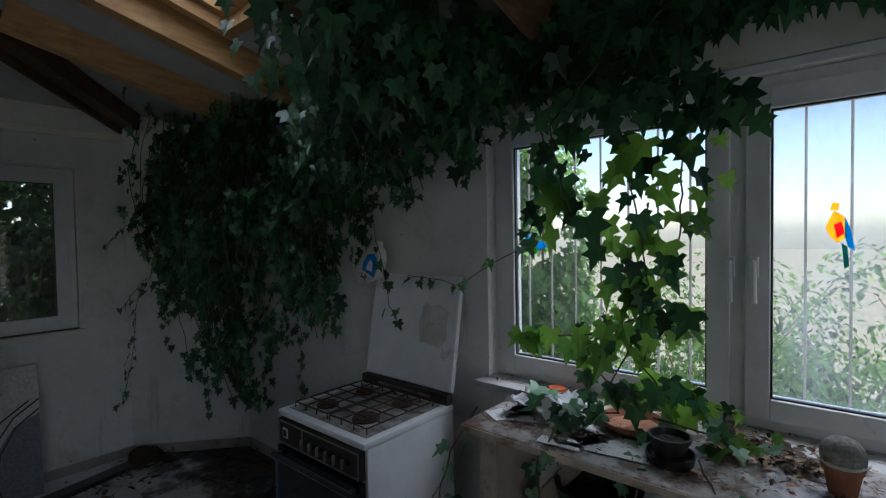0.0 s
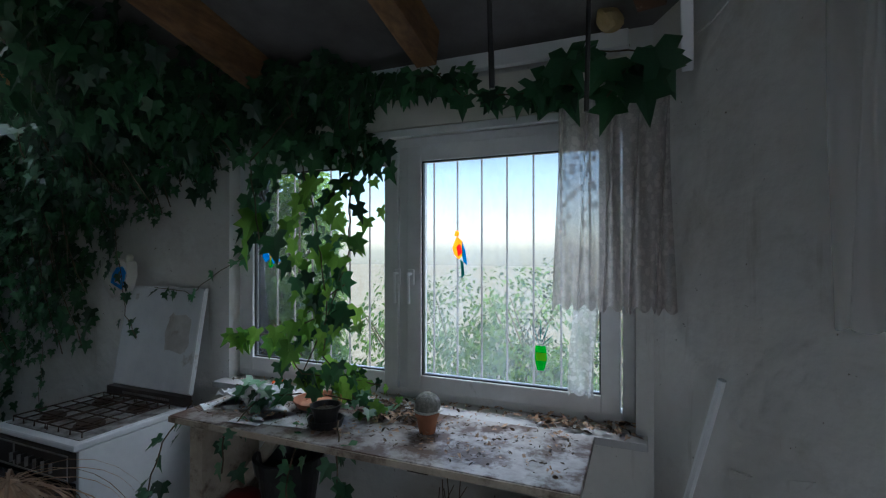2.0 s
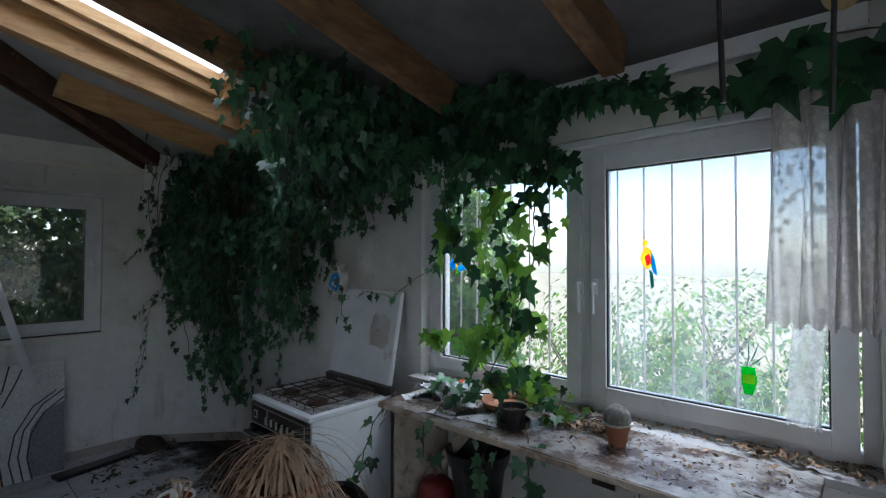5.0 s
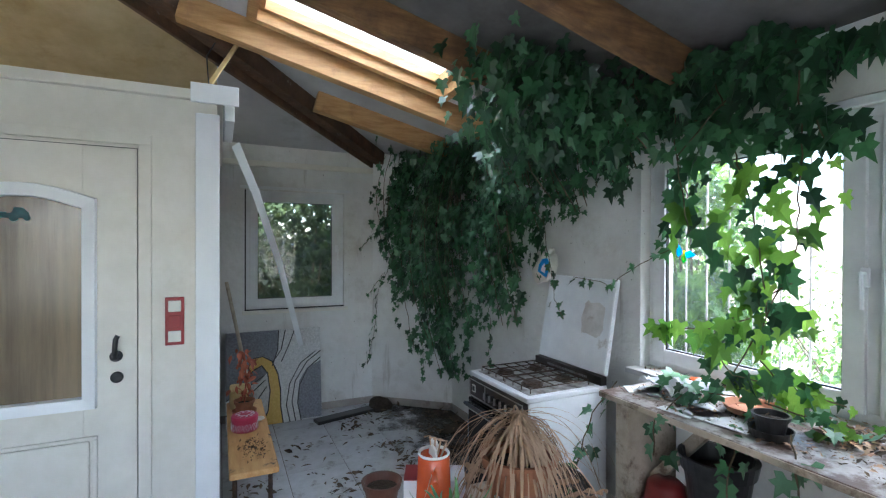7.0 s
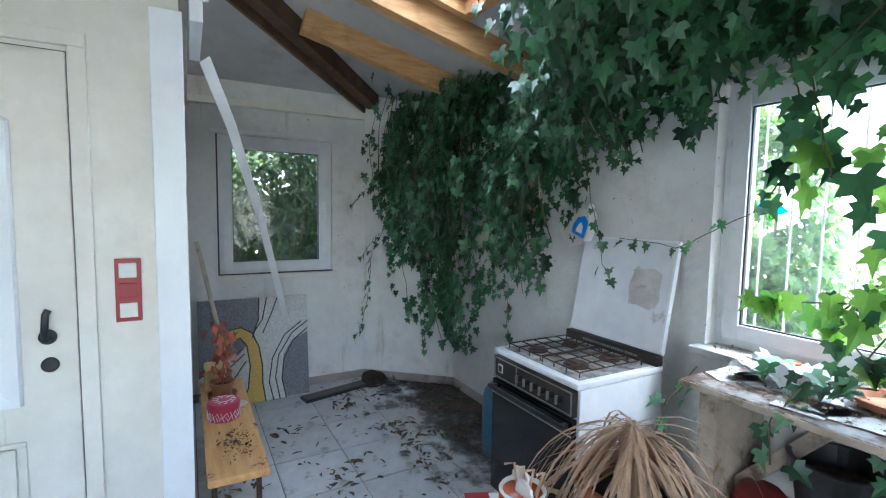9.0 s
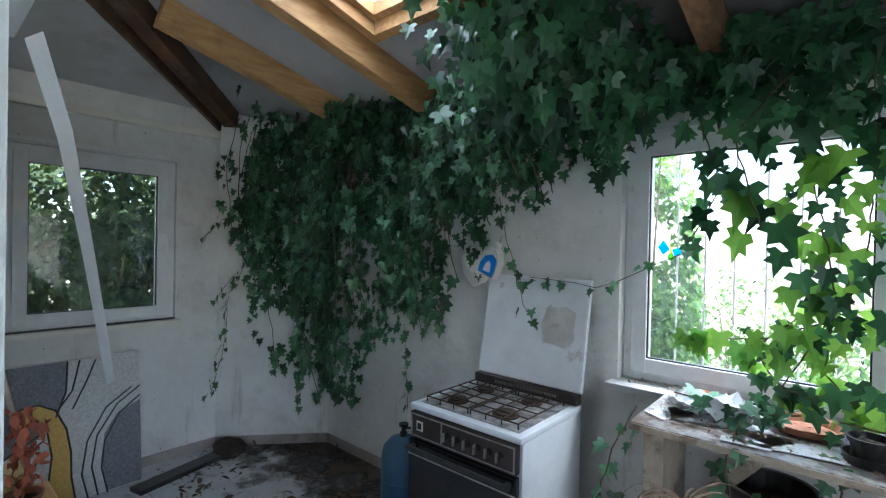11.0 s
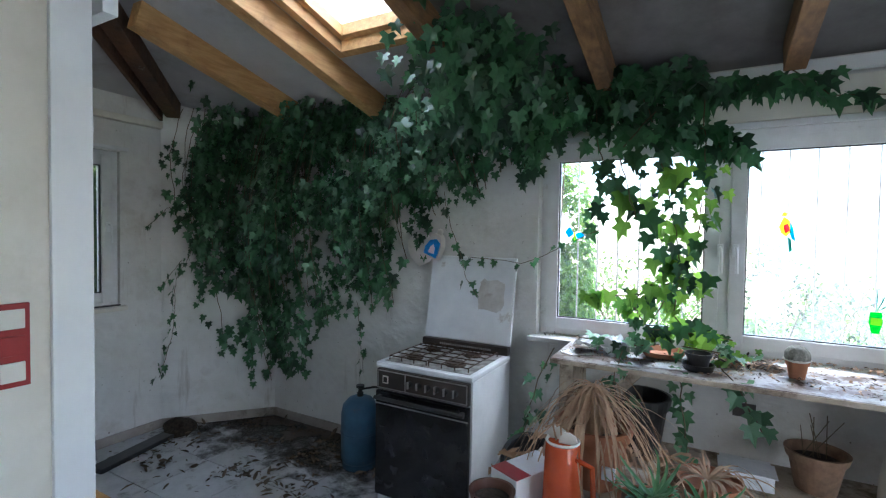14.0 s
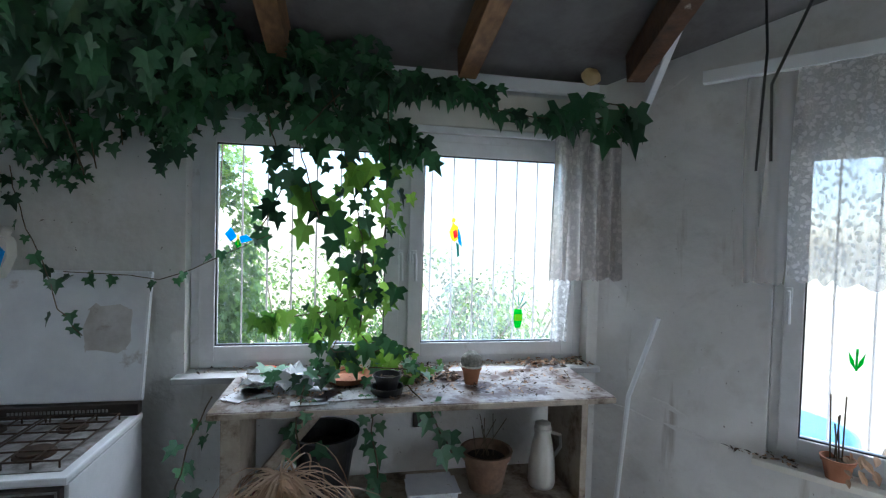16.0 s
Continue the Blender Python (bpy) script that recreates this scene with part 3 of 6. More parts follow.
roof_sheet("ceiling_partition", [(-3.0, 1.598), (-3.0, -1.3), (2.25, -1.3), (-0.648, 1.598)], "ceiling slope over the partition, tan from painted warm light", LINING_WARM)


def rafter(name, x, y0, y1, label, mat=RAFTER):
    def under(y):
        return 2.57 + 0.24 * (3.18 - y) - RAFT_T
    ob = thing(name, label, "rafter", "roof rafters", (x, y0, under(y0)))
    part("timber", beam((x, y0, under(y0)), (x, y1, under(y1)), 0.085, RAFT_T - 0.003), mat, ob)


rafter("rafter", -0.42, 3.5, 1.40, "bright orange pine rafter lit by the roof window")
rafter("rafter", 0.34, 3.5, 0.64, "brown pine rafter wound with ivy", RAFTER_SHADED)
rafter("rafter", 1.05, 3.5, -0.1, "brown pine rafter above the double window", RAFTER_SHADED)
rafter("rafter", 1.86, 3.5, -0.9, "brown pine rafter above the double window", RAFTER_SHADED)
skew = thing("rafter", "dark brown pine rafter beside the gable slat", "rafter", "roof rafters", (2.63, 3.4, 2.4))
part("timber", beam((2.65, 3.42, 2.37), (2.38, 2.2, 2.66), 0.085, RAFT_T), ROTTEN, skew)
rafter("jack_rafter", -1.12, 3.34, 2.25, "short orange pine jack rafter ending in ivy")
hip = thing("hip_rafter", "rotten dark brown hip rafter with peeling paint", "rafter", at=(-2.1, 3.05, 2.4))
part("timber", beam((-2.14, 3.09, 2.46), (0.2, 0.75, 3.02), 0.10, 0.17), ROTTEN, hip)
part("cracked_edge", beam((-2.2, 3.03, 2.43), (0.1, 0.70, 2.97), 0.025, 0.11), ROTTEN, hip, "split dark edge board")
structure("trim_rail", box((0.9, 3.62, 2.355), (2.58, 3.655, 2.416), 0.004), METAL_WHITE, "white plastic curtain rail under the timber plate", "rail")
structure("trim_west", box((WEST_X + 0.001, BOX_Y + 0.002, 2.37), (WEST_X + 0.05, 3.04, 2.42), 0.006), PAINT, "white painted trim at the top of the wall", "trim")
structure("trim_lintel", box((0.6, WALL_Y - 0.022, 2.135), (2.62, WALL_Y - 0.001, 2.165), 0.003), PVC, "white plastic ledge above the double window", "trim")

# roof window
skyw = thing("roof_window", "wooden roof window with bright dirty glass", "roof window", at=(0, 2.4, 2.8))


def slope_box(x0, x1, y0, y1, d0, d1, bevel=0.003):
    """A box laid on the slope of the main roof; d counts up from the lining."""
    bm = box((x0, y0, d0), (x1, y1, d1), bevel)
    for v in bm.verts:
        v.co.z += 2.57 + 0.24 * (3.18 - v.co.y)
    return bm


for lo_x, hi_x, lo_y, hi_y, d in ((SKY[0], SKY[0] + 0.05, SKY[2], SKY[3], 0), (SKY[1] - 0.05, SKY[1], SKY[2], SKY[3], 0), (SKY[0] + 0.05, SKY[1] - 0.05, SKY[3] - 0.05, SKY[3], 0), (SKY[0] + 0.05, SKY[1] - 0.05, SKY[2], SKY[2] + 0.05, 0),
                                  ):
    part("frame", slope_box(lo_x, hi_x, lo_y, hi_y, -0.03, 0.1), RAFTER, skyw)
for lo_x, hi_x, lo_y, hi_y in ((SKY[0] + 0.052, SKY[0] + 0.09, SKY[2] + 0.052, SKY[3] - 0.052), (SKY[1] - 0.09, SKY[1] - 0.052, SKY[2] + 0.052, SKY[3] - 0.052),
                               (SKY[0] + 0.09, SKY[1] - 0.09, SKY[3] - 0.09, SKY[3] - 0.052), (SKY[0] + 0.09, SKY[1] - 0.09, SKY[2] + 0.052, SKY[2] + 0.09)):
    part("sash", slope_box(lo_x, hi_x, lo_y, hi_y, 0.03, 0.11), RAFTER, skyw)
sky_pane = part("pane", slope_box(SKY[0] + 0.09, SKY[1] - 0.09, SKY[2] + 0.09, SKY[3] - 0.09, 0.09, 0.095, 0), SKYGLASS, skyw)


# ---- windows ----
def handle(parent, s, z, d, m, mat=METAL_WHITE):
    h = part("handle", box((s - 0.014, d - 0.012, z - 0.035), (s + 0.014, d - 0.001, z + 0.035), 0.003, m), mat, parent, "white window handle")
    bm = tube([m @ Vector(p) for p in ((s, d - 0.012, z + 0.015), (s, d - 0.042, z + 0.015), (s + 0.004, d - 0.046, z - 0.01), (s + 0.006, d - 0.046, z - 0.115))], 0.008, 8)
    part("lever", bm, mat, h)


def window(name, label, m, frame_rect, panes, d, glass, handles=(), rail=0.07):
    """Frame, sashes, panes. Rects are (s0, s1, z0, z1) in the wall's axes."""
    s0, s1, z0, z1 = frame_rect
    ob = thing(name, label, "window")
    ob["kind"] = "structure"
    bm = bmesh.new()
    f = 0.045
    box((s0, d, z0), (s0 + f, d + 0.07, z1), 0.004, m, bm)
    box((s1 - f, d, z0), (s1, d + 0.07, z1), 0.004, m, bm)
    box((s0 + f, d, z0), (s1 - f, d + 0.07, z0 + f), 0.004, m, bm)
    box((s0 + f, d, z1 - f), (s1 - f, d + 0.07, z1), 0.004, m, bm)
    for (a0, a1, _, _), (b0, b1, _, _) in zip(panes, panes[1:]):
        box((a1 + rail - 0.01, d + 0.002, z0 + f), (b0 - rail + 0.01, d + 0.065, z1 - f), 0.003, m, bm)
    part("window_frame", bm, PVC, ob)
    for (p0, p1, q0, q1), clear in zip(panes, glass):
        bm = bmesh.new()
        e0, e1, g0, g1 = p0 - rail, p1 + rail, q0 - rail, q1 + rail
        for a, b in (((e0, g0), (p0, g1)), ((p1, g0), (e1, g1)), ((p0, g0), (p1, q0)), ((p0, q1), (p1, g1))):
            box((a[0], d - 0.018, a[1]), (b[0], d + 0.05, b[1]), 0.004, m, bm)
        sash = part("sash", bm, PVC, ob)
        bm = bmesh.new()
        g = 0.006
        for a, b in (((p0, q0), (p0 + g, q1)), ((p1 - g, q0), (p1, q1)), ((p0 + g, q0), (p1 - g, q0 + g)), ((p0 + g, q1 - g), (p1 - g, q1))):
            box((a[0], d - 0.005, a[1]), (b[0], d + 0.012, b[1]), 0, m, bm)
        part("gasket", bm, BLACK, sash, "black rubber gasket")
        pane = part("pane", box((p0 + 0.006, d + 0.014, q0 + 0.006), (p1 - 0.006, d + 0.018, q1 - 0.006), 0, m), clear, sash, "dusty glass")
        pane.visible_shadow = False
    for s, z in handles:
        handle(ob, s, z, d - 0.018, m)
    return ob


ox = C2.x
window("window_1", "white plastic double window with dusty panes and vines", M_NORTH, (0.632 - ox, 2.598 - ox, 0.977, 2.148),
       [(0.74 - ox, 1.53 - ox, 1.083, 2.037), (1.716 - ox, 2.476 - ox, 1.083, 2.037)], 0.07, (GLASS_CLEAR, GLASS), [(1.603 - ox, 1.52), (1.672 - ox, 1.52)])
oy = -(BOX_Y - 0.1)
window("window_2", "small white plastic window with dark garden behind", M_WEST, (1.832 + oy, 2.748 + oy, 1.022, 2.148), [(1.937 + oy, 2.634 + oy, 1.123, 2.042)], 0.03, (GLASS_DARK,), [(2.675 + oy, 1.6)])
window("window_3", "white plastic window behind a lace curtain", M_EAST, (0.762, 1.848, 0.722, 2.088), [(0.868, 1.742, 0.822, 1.99)], 0.045, (GLASS,), [(0.815, 1.42)])
window("window_4", "wide white plastic window", M_FAR, (0.402, 2.498, 0.802, 2.198), [(0.5, 1.38, 0.9, 2.1), (1.52, 2.4, 0.9, 2.1)], 0.06, (GLASS, GLASS))

structure("window_sill_1", box((0.60, 3.62, 0.945), (2.64, 3.77, 0.973), 0.004), LINING, "grey dirty stone sill littered with dead leaves", "sill")
structure("window_sill_2", box((1.80, -0.045, 0.985), (2.78, 0.03, 1.018), 0.004, M_WEST @ Matrix.Translation((oy, 0, 0))), PAINT, "white sill of the small window", "sill")
structure("window_sill_3", box((0.72, -0.05, 0.69), (1.9, 0.05, 0.718), 0.004, M_EAST), PAINT, "dirty white sill below the lace curtain", "sill")
structure("window_housing_1", box((0.9, WALL_Y - 0.012, 2.17), (2.58, WALL_Y - 0.001, 2.35), 0.003), PAINT, "white painted board above the double window", "board")

for e0, e1, f0, f1 in ((1.822, 1.834, 1.018, 2.15), (1.834, 2.75, 1.0185, 1.028)):
    structure("trim_joint", box((e0, -0.004, f0), (e1, 0.029, f1), 0.001, M_WEST @ Matrix.Translation((oy, 0, 0))), BLACK, "open black joint round the small window", "joint")
structure("trim_head", box((1.78, -0.03, 2.16), (2.8, -0.001, 2.185), 0.003, M_WEST @ Matrix.Translation((oy, 0, 0))), PVC, "white plastic ledge above the small window", "trim")

# door
door = thing("door_1", "cream white panelled door with arched brown glass, closed", "door", at=(BOX_X, 0.85, 0))
door["kind"] = "structure"
DX = BOX_X + 0.012
Y0, Y1, G0, G1, GZ0, GZ1 = 0.442, 1.267, 0.62, 1.055, 0.94, 1.84


def arch(y0, y1, z0, z1, rise, n=14):
    return [(y0, z0), (y1, z0)] + [(y1 + (y0 - y1) * i / n, z1 - rise + rise * math.sin(math.pi * i / n)) for i in range(n + 1)]


bm = bmesh.new()
box((BOX_X - 0.03, Y0, 0.01), (DX, G0 - 0.004, 2.08), 0.003, None, bm)
box((BOX_X - 0.03, G1 + 0.004, 0.01), (DX, Y1, 2.08), 0.003, None, bm)
box((BOX_X - 0.03, G0 - 0.004, 0.01), (DX, G1 + 0.004, GZ0 - 0.004), 0.0, None, bm)
box((BOX_X - 0.03, G0 - 0.004, GZ1 + 0.002), (DX, G1 + 0.004, 2.08), 0.0, None, bm)
part("leaf_panel", bm, PAINT, door)
outer, inner = arch(G0 - 0.058, G1 + 0.058, GZ0 - 0.055, GZ1 + 0.06, 0.06), arch(G0, G1, GZ0, GZ1, 0.05)
bm = bmesh.new()
n_o = len(outer)
ra = [bm.verts.new((DX + 0.002, *p)) for p in outer]
rb = [bm.verts.new((DX + 0.03, p[0] * 0.92 + q[0] * 0.08, p[1] * 0.92 + q[1] * 0.08)) for p, q in zip(outer, inner)]
rc = [bm.verts.new((DX + 0.022, p[0] * 0.93 + q[0] * 0.07, p[1] * 0.93 + q[1] * 0.07)) for p, q in zip(inner, outer)]
rd = [bm.verts.new((DX - 0.012, *p)) for p in inner]
for a, b in ((ra, rb), (rb, rc), (rc, rd)):
    for i in range(n_o):
        j = (i + 1) % n_o
        bm.faces.new((a[i], a[j], b[j], b[i]))
part("glazing_bead", bm, METAL_WHITE, door)
part("door_glass", box((BOX_X - 0.012, G0 - 0.003, GZ0 - 0.003), (BOX_X - 0.004, G1 + 0.003, GZ1 + 0.001)), DOORGLASS, door, "brown textured glass with painted reflection streaks")
part("lower_panel", box((DX + 0.001, G0, 0.22), (DX + 0.012, G1 + 0.03, 0.74), 0.008), PAINT, door)
bm = lathe([(0.0, 0), (0.026, 0), (0.026, 0.008), (0.02, 0.012), (0.011, 0.02), (0.011, 0.045), (0, 0.045)], seg=20, m=Matrix.Translation((DX, 1.185, 1.115)) @ Matrix.Rotation(radians(90), 4, 'Y'))
dh = part("door_handle", bm, BLACK, door, "black door handle turned upright", smooth=True)
part("lever", tube([(DX + 0.04, 1.185, 1.115), (DX + 0.046, 1.186, 1.15), (DX + 0.046, 1.19, 1.2), (DX + 0.042, 1.198, 1.215)], 0.011, 10), BLACK, dh, smooth=True)
part("lock_rosette", lathe([(0, 0), (0.026, 0), (0.026, 0.008), (0.021, 0.012), (0, 0.011)], seg=20, m=Matrix.Translation((DX, 1.188, 1.017)) @ Matrix.Rotation(radians(90), 4, 'Y')), BLACK, door, smooth=True)
part("seal", box((BOX_X - 0.03, Y1 + 0.0005, 0.01), (BOX_X + 0.003, 1.2715, 2.08)), BLACK, door, "dark gap at the door edge")
part("seal", box((BOX_X - 0.03, Y0, 2.0805), (BOX_X + 0.003, Y1, 2.0845)), BLACK, door)
for zb0, zb1 in ((0.2, 0.215), (0.745, 0.76)):
    part("moulding", box((DX + 0.001, G0 - 0.03, zb0), (DX + 0.014, G1 + 0.06, zb1), 0.004), PAINT, door)
for yb in (G0 - 0.03, G1 + 0.045):
    part("moulding", box((DX + 0.001, yb, 0.2155), (DX + 0.014, yb + 0.015, 0.7445), 0.004), PAINT, door)
sticker = thing("tractor_sticker", "dark teal vehicle shaped window sticker on the door glass", "sticker", at=(DX, 0.8, 1.75))
SX = BOX_X - 0.003
part("wagon", box((SX, 0.735, 1.745), (SX + 0.002, 0.79, 1.77)), COL["teal"], sticker)
part("cab", prism([(0.79, 1.745), (0.87, 1.745), (0.865, 1.77), (0.845, 1.79), (0.815, 1.79), (0.808, 1.768), (0.79, 1.765)], 0, SX, SX + 0.002), COL["teal"], sticker)
for wy, wr in ((0.75, 0.012), (0.815, 0.016), (0.86, 0.012)):
    part("wheel", lathe([(wr, 0), (wr, 0.002)], seg=14, m=Matrix.Translation((SX + 0.002, wy, 1.745)) @ Matrix.Rotation(radians(90), 4, 'Y')), COL["teal"], sticker)

switch = thing("light_switch", "red triple switch plate with white rockers on the wall", "light switch", at=(BOX_X, 1.42, 1.26))
part("plate", box((BOX_X + 0.001, 1.38, 1.145), (BOX_X + 0.012, 1.461, 1.377), 0.003), RED, switch)
for zc, mt in ((1.188, CREAM), (1.261, RED), (1.334, CREAM)):
    part("rocker", box((BOX_X + 0.0125, 1.393, zc - 0.027), (BOX_X + 0.019, 1.448, zc + 0.027), 0.003), mt, switch)


# ---- ivy ----
rng = random.Random(7)
LOW = ((-2.3, 2.3), (-2.12, 1.8), (-2.0, 1.25), (-1.82, 0.6), (-1.5, 0.4), (-1.3, 0.5), (-1.1, 0.55), (-0.97, 0.85), (-0.8, 1.02), (-0.5, 1.05), (-0.27, 1.2), (-0.12, 1.55), (0.0, 1.78), (0.3, 1.86), (0.6, 1.96), (0.75, 2.1), (0.9, 2.28))


def low_z(x):
    for (a, za), (b, zb) in zip(LOW, LOW[1:]):
        if a <= x <= b:
            return za + (zb - za) * (x - a) / (b - a)
    return 2.3


def wall_y(x):
    return WALL_Y if x > C2.x else C1.y + (C2.y - C1.y) * (x - C1.x) / (C2.x - C1.x)


ivy = thing("hanging_ivy", "dense dark green ivy hanging from the roof over the wall", "ivy", at=(-0.8, 3.6, 2.4))
mass, pale, front, stems = [], [], [], bmesh.new()
for k in range(330):
    x0 = -2.07 + 2.92 * k / 330 + rng.uniform(-0.03, 0.03)
    thick = 0.12 + 0.26 * min(1, max(0, (x0 + 2.25) / 0.5)) * (0.55 + 0.45 * math.sin(x0 * 5.1 + 1.2))
    off = rng.random() ** 0.8 * thick + 0.03
    top = 2.5 + rng.uniform(-0.08, 0.1)
    zl = low_z(x0) + (-0.05 if rng.random() < 0.16 else rng.random() ** 0.9 * 0.8 * (2.4 - low_z(x0)))
    z, x = top, x0
    drift = rng.uniform(-0.05, 0.05)
    small = rng.random() < 0.42
    pts = []
    while z > zl:
        f = (top - z) / max(0.1, top - low_z(x0))
        bulge = off * (0.65 + 0.9 * math.sin(math.pi * min(1, f * 0.9 + 0.1)))
        y = wall_y(x) - bulge - 0.05
        pos = Vector((x + rng.uniform(-0.05, 0.05), y + rng.uniform(-0.04, 0.04), z))
        pts.append((x, y + 0.01, z))
        out = (0.15 if x > -1.7 else 0.7, -1.0, 0.15)
        size = rng.uniform(0.045, 0.065) if small else rng.uniform(0.06, 0.105)
        size *= 1.0 - 0.3 * max(0, f - 0.75)
        gap = noise.noise(Vector((x * 4.2, z * 3.4, 1.7)))
        m = leaf_matrix(pos, out, size, rng)
        if off > 0.35 * thick and gap < -0.14:
            pass
        # Part of the outermost leaves take the pale tone as painted highlights.
        elif off > 0.62 * thick and rng.random() < 0.34:
            pale.append(m)
        elif off > 0.8 * thick and rng.random() < 0.2:
            front.append(m)
        else:
            mass.append(m)
        z -= rng.uniform(0.035, 0.06) * (0.7 if small else 1.0)
        x += drift * 0.05 + rng.uniform(-0.008, 0.008)
    if len(pts) > 3 and k % 3 == 0:
        tube(pts[::2] + pts[-1:], 0.003, 4, stems)
# the part that creeps along the ceiling and round the lower rafters
for k in range(1300):
    x = rng.uniform(-1.75, 1.5)
    y = 3.66 - abs(rng.gauss(0, 0.2 if x > 0.15 or x < -0.8 else 0.1))
    if x < -1.55:
        y -= 0.25
    z = min(2.57 + 0.24 * (3.18 - y), 2.6 + 0.24 * (x + 2.15)) - rng.uniform(0.03, 0.3)
    if x > 0.85:
        y, z = 3.66 - abs(rng.gauss(0, 0.13)), rng.uniform(2.22, 2.46)
    m = leaf_matrix(Vector((x, y, z)), (0.2, -1, -0.1), rng.uniform(0.06, 0.11), rng)
    (pale if rng.random() < 0.06 else mass).append(m)
# thick knot of ivy on the second rafter, in front of the wall
for k in range(700):
    a = rng.random()
    x, y = 0.5 + rng.gauss(0, 0.15), 3.1 + rng.gauss(0, 0.2)
    z = 2.57 + 0.24 * (3.18 - y) - 0.05 - rng.random() ** 1.5 * 0.42
    if y < 3.68:
        mass.append(leaf_matrix(Vector((x, y, z)), (0.4, -1, -0.2), rng.uniform(0.06, 0.115), rng))
leaf_stuff("foliage", mass, IVY, ivy)
leaf_stuff("pale_foliage", pale[150:], IVY_PALE, ivy, "ivy leaves in a paler green that paints in highlights")
leaf_parts(front[:150], IVY, ivy)
leaf_stuff("front_foliage", front[150:] or front[:2], IVY, ivy)
leaf_parts(pale[:150], IVY_PALE, ivy)
part("stem", stems, BARK, ivy)


def vine(name, label, path, spacing, size, mats, spread=0.07, out=(0, -1, 0.1), seed=1, radius=0.003, as_parts=True, skip=0.0):
    r = random.Random(seed)
    ob = thing(name, label, "ivy", at=path[0])
    pts = [Vector(p) for p in path]
    fine = []
    for a, b in zip(pts, pts[1:]):
        n = max(2, int((b - a).length / 0.04))
        fine += [a.lerp(b, i / n) + Vector((r.uniform(-0.006, 0.006), r.uniform(-0.006, 0.006), 0)) for i in range(n)]
    fine.append(pts[-1])
    part("stem", tube(fine, radius, 5), BARK, ob)
    groups = [[] for _ in mats]
    run = 0.0
    for a, b in zip(fine, fine[1:]):
        run += (b - a).length
        while run > spacing:
            run -= spacing
            if r.random() > skip:
                p = b + Vector((r.uniform(-spread, spread), r.uniform(-spread, spread) * 0.6, r.uniform(-0.03, 0.02)))
                # Above the panes only the first tone, usually darker, as if not backlit.
                groups[min(len(mats) - 1, int(r.random() * len(mats))) if p.z < 1.95 else 0].append(leaf_matrix(p, out, r.uniform(*size), r, 0.7))
    for g, mt in zip(groups, mats):
        if g and as_parts:
            leaf_parts(g, mt, ob)
        elif g:
            leaf_stuff("foliage", g, mt, ob)


YW = 3.56
vine("window_vine", "ivy vine with backlit leaves hanging before the window", [(1.2, 3.45, 2.42), (1.3, 3.42, 2.1), (1.38, 3.45, 1.75), (1.43, 3.45, 1.45), (1.4, 3.47, 1.2), (1.55, 3.5, 1.02)], 0.017, (0.045, 0.12), [IVY, IVY_BACKLIT], 0.14, seed=3)
vine("window_vine", "ivy vine with backlit leaves hanging before the window", [(1.5, 3.5, 2.42), (1.52, 3.5, 2.0), (1.5, 3.5, 1.6), (1.4, 3.5, 1.35), (1.28, 3.48, 1.1)], 0.022, (0.045, 0.11), [IVY, IVY_BACKLIT], 0.12, seed=4)
vine("window_vine", "ivy vine with bright backlit leaves before the glass", [(1.42, 3.45, 1.38), (1.25, 3.42, 1.3), (1.05, 3.4, 1.27), (0.97, 3.38, 1.28)], 0.03, (0.05, 0.1), [IVY_BACKLIT], 0.05, seed=5)
vine("window_vine", "ivy vine with large star leaves before the glass", [(1.3, 3.4, 2.2), (1.15, 3.32, 2.0), (1.2, 3.3, 1.8), (1.24, 3.28, 1.68)], 0.05, (0.08, 0.14), [IVY, IVY_BACKLIT], 0.06, seed=6)
vine("window_vine", "thin ivy shoot reaching sideways across the window reveal", [(1.05, 3.42, 1.62), (0.9, 3.4, 1.55), (0.75, 3.42, 1.47), (0.6, 3.5, 1.42), (0.45, 3.58, 1.43), (0.2, 3.6, 1.44)], 0.06, (0.03, 0.06), [IVY_PALE, IVY], 0.03, seed=8, radius=0.002, skip=0.25)
vine("window_vine", "ivy clump gathered above the double window", [(0.95, 3.55, 2.4), (1.2, 3.5, 2.38), (1.5, 3.5, 2.33), (1.75, 3.52, 2.3), (1.9, 3.55, 2.33)], 0.008, (0.07, 0.12), [IVY], 0.12, seed=9, as_parts=False)
vine("window_vine", "ivy clump hanging over the top of the window", [(1.05, 3.55, 2.2), (1.3, 3.5, 2.12), (1.55, 3.5, 2.12), (1.6, 3.5, 1.95)], 0.012, (0.07, 0.12), [IVY], 0.12, seed=19, as_parts=False)
vine("window_vine", "ivy spray of small bright leaves before the lower pane", [(1.5, 3.48, 1.5), (1.36, 3.45, 1.4), (1.2, 3.45, 1.25), (1.3, 3.46, 1.12), (1.5, 3.47, 1.12), (1.66, 3.5, 1.1)], 0.026, (0.035, 0.085), [IVY_BACKLIT, IVY_BACKLIT, IVY], 0.1, seed=15)
vine("window_vine", "dark ivy trailing down from the clump over the pane", [(1.0, 3.5, 2.3), (1.02, 3.48, 2.05), (1.1, 3.46, 1.85), (1.0, 3.44, 1.65)], 0.03, (0.05, 0.1), [IVY], 0.06, seed=16)
vine("ivy_garland", "dark ivy garland along the rail above the window", [(1.85, 3.53, 2.36), (2.0, 3.52, 2.22), (2.2, 3.52, 2.2), (2.42, 3.5, 2.2), (2.62, 3.46, 2.22)], 0.02, (0.05, 0.12), [IVY], 0.08, seed=10)
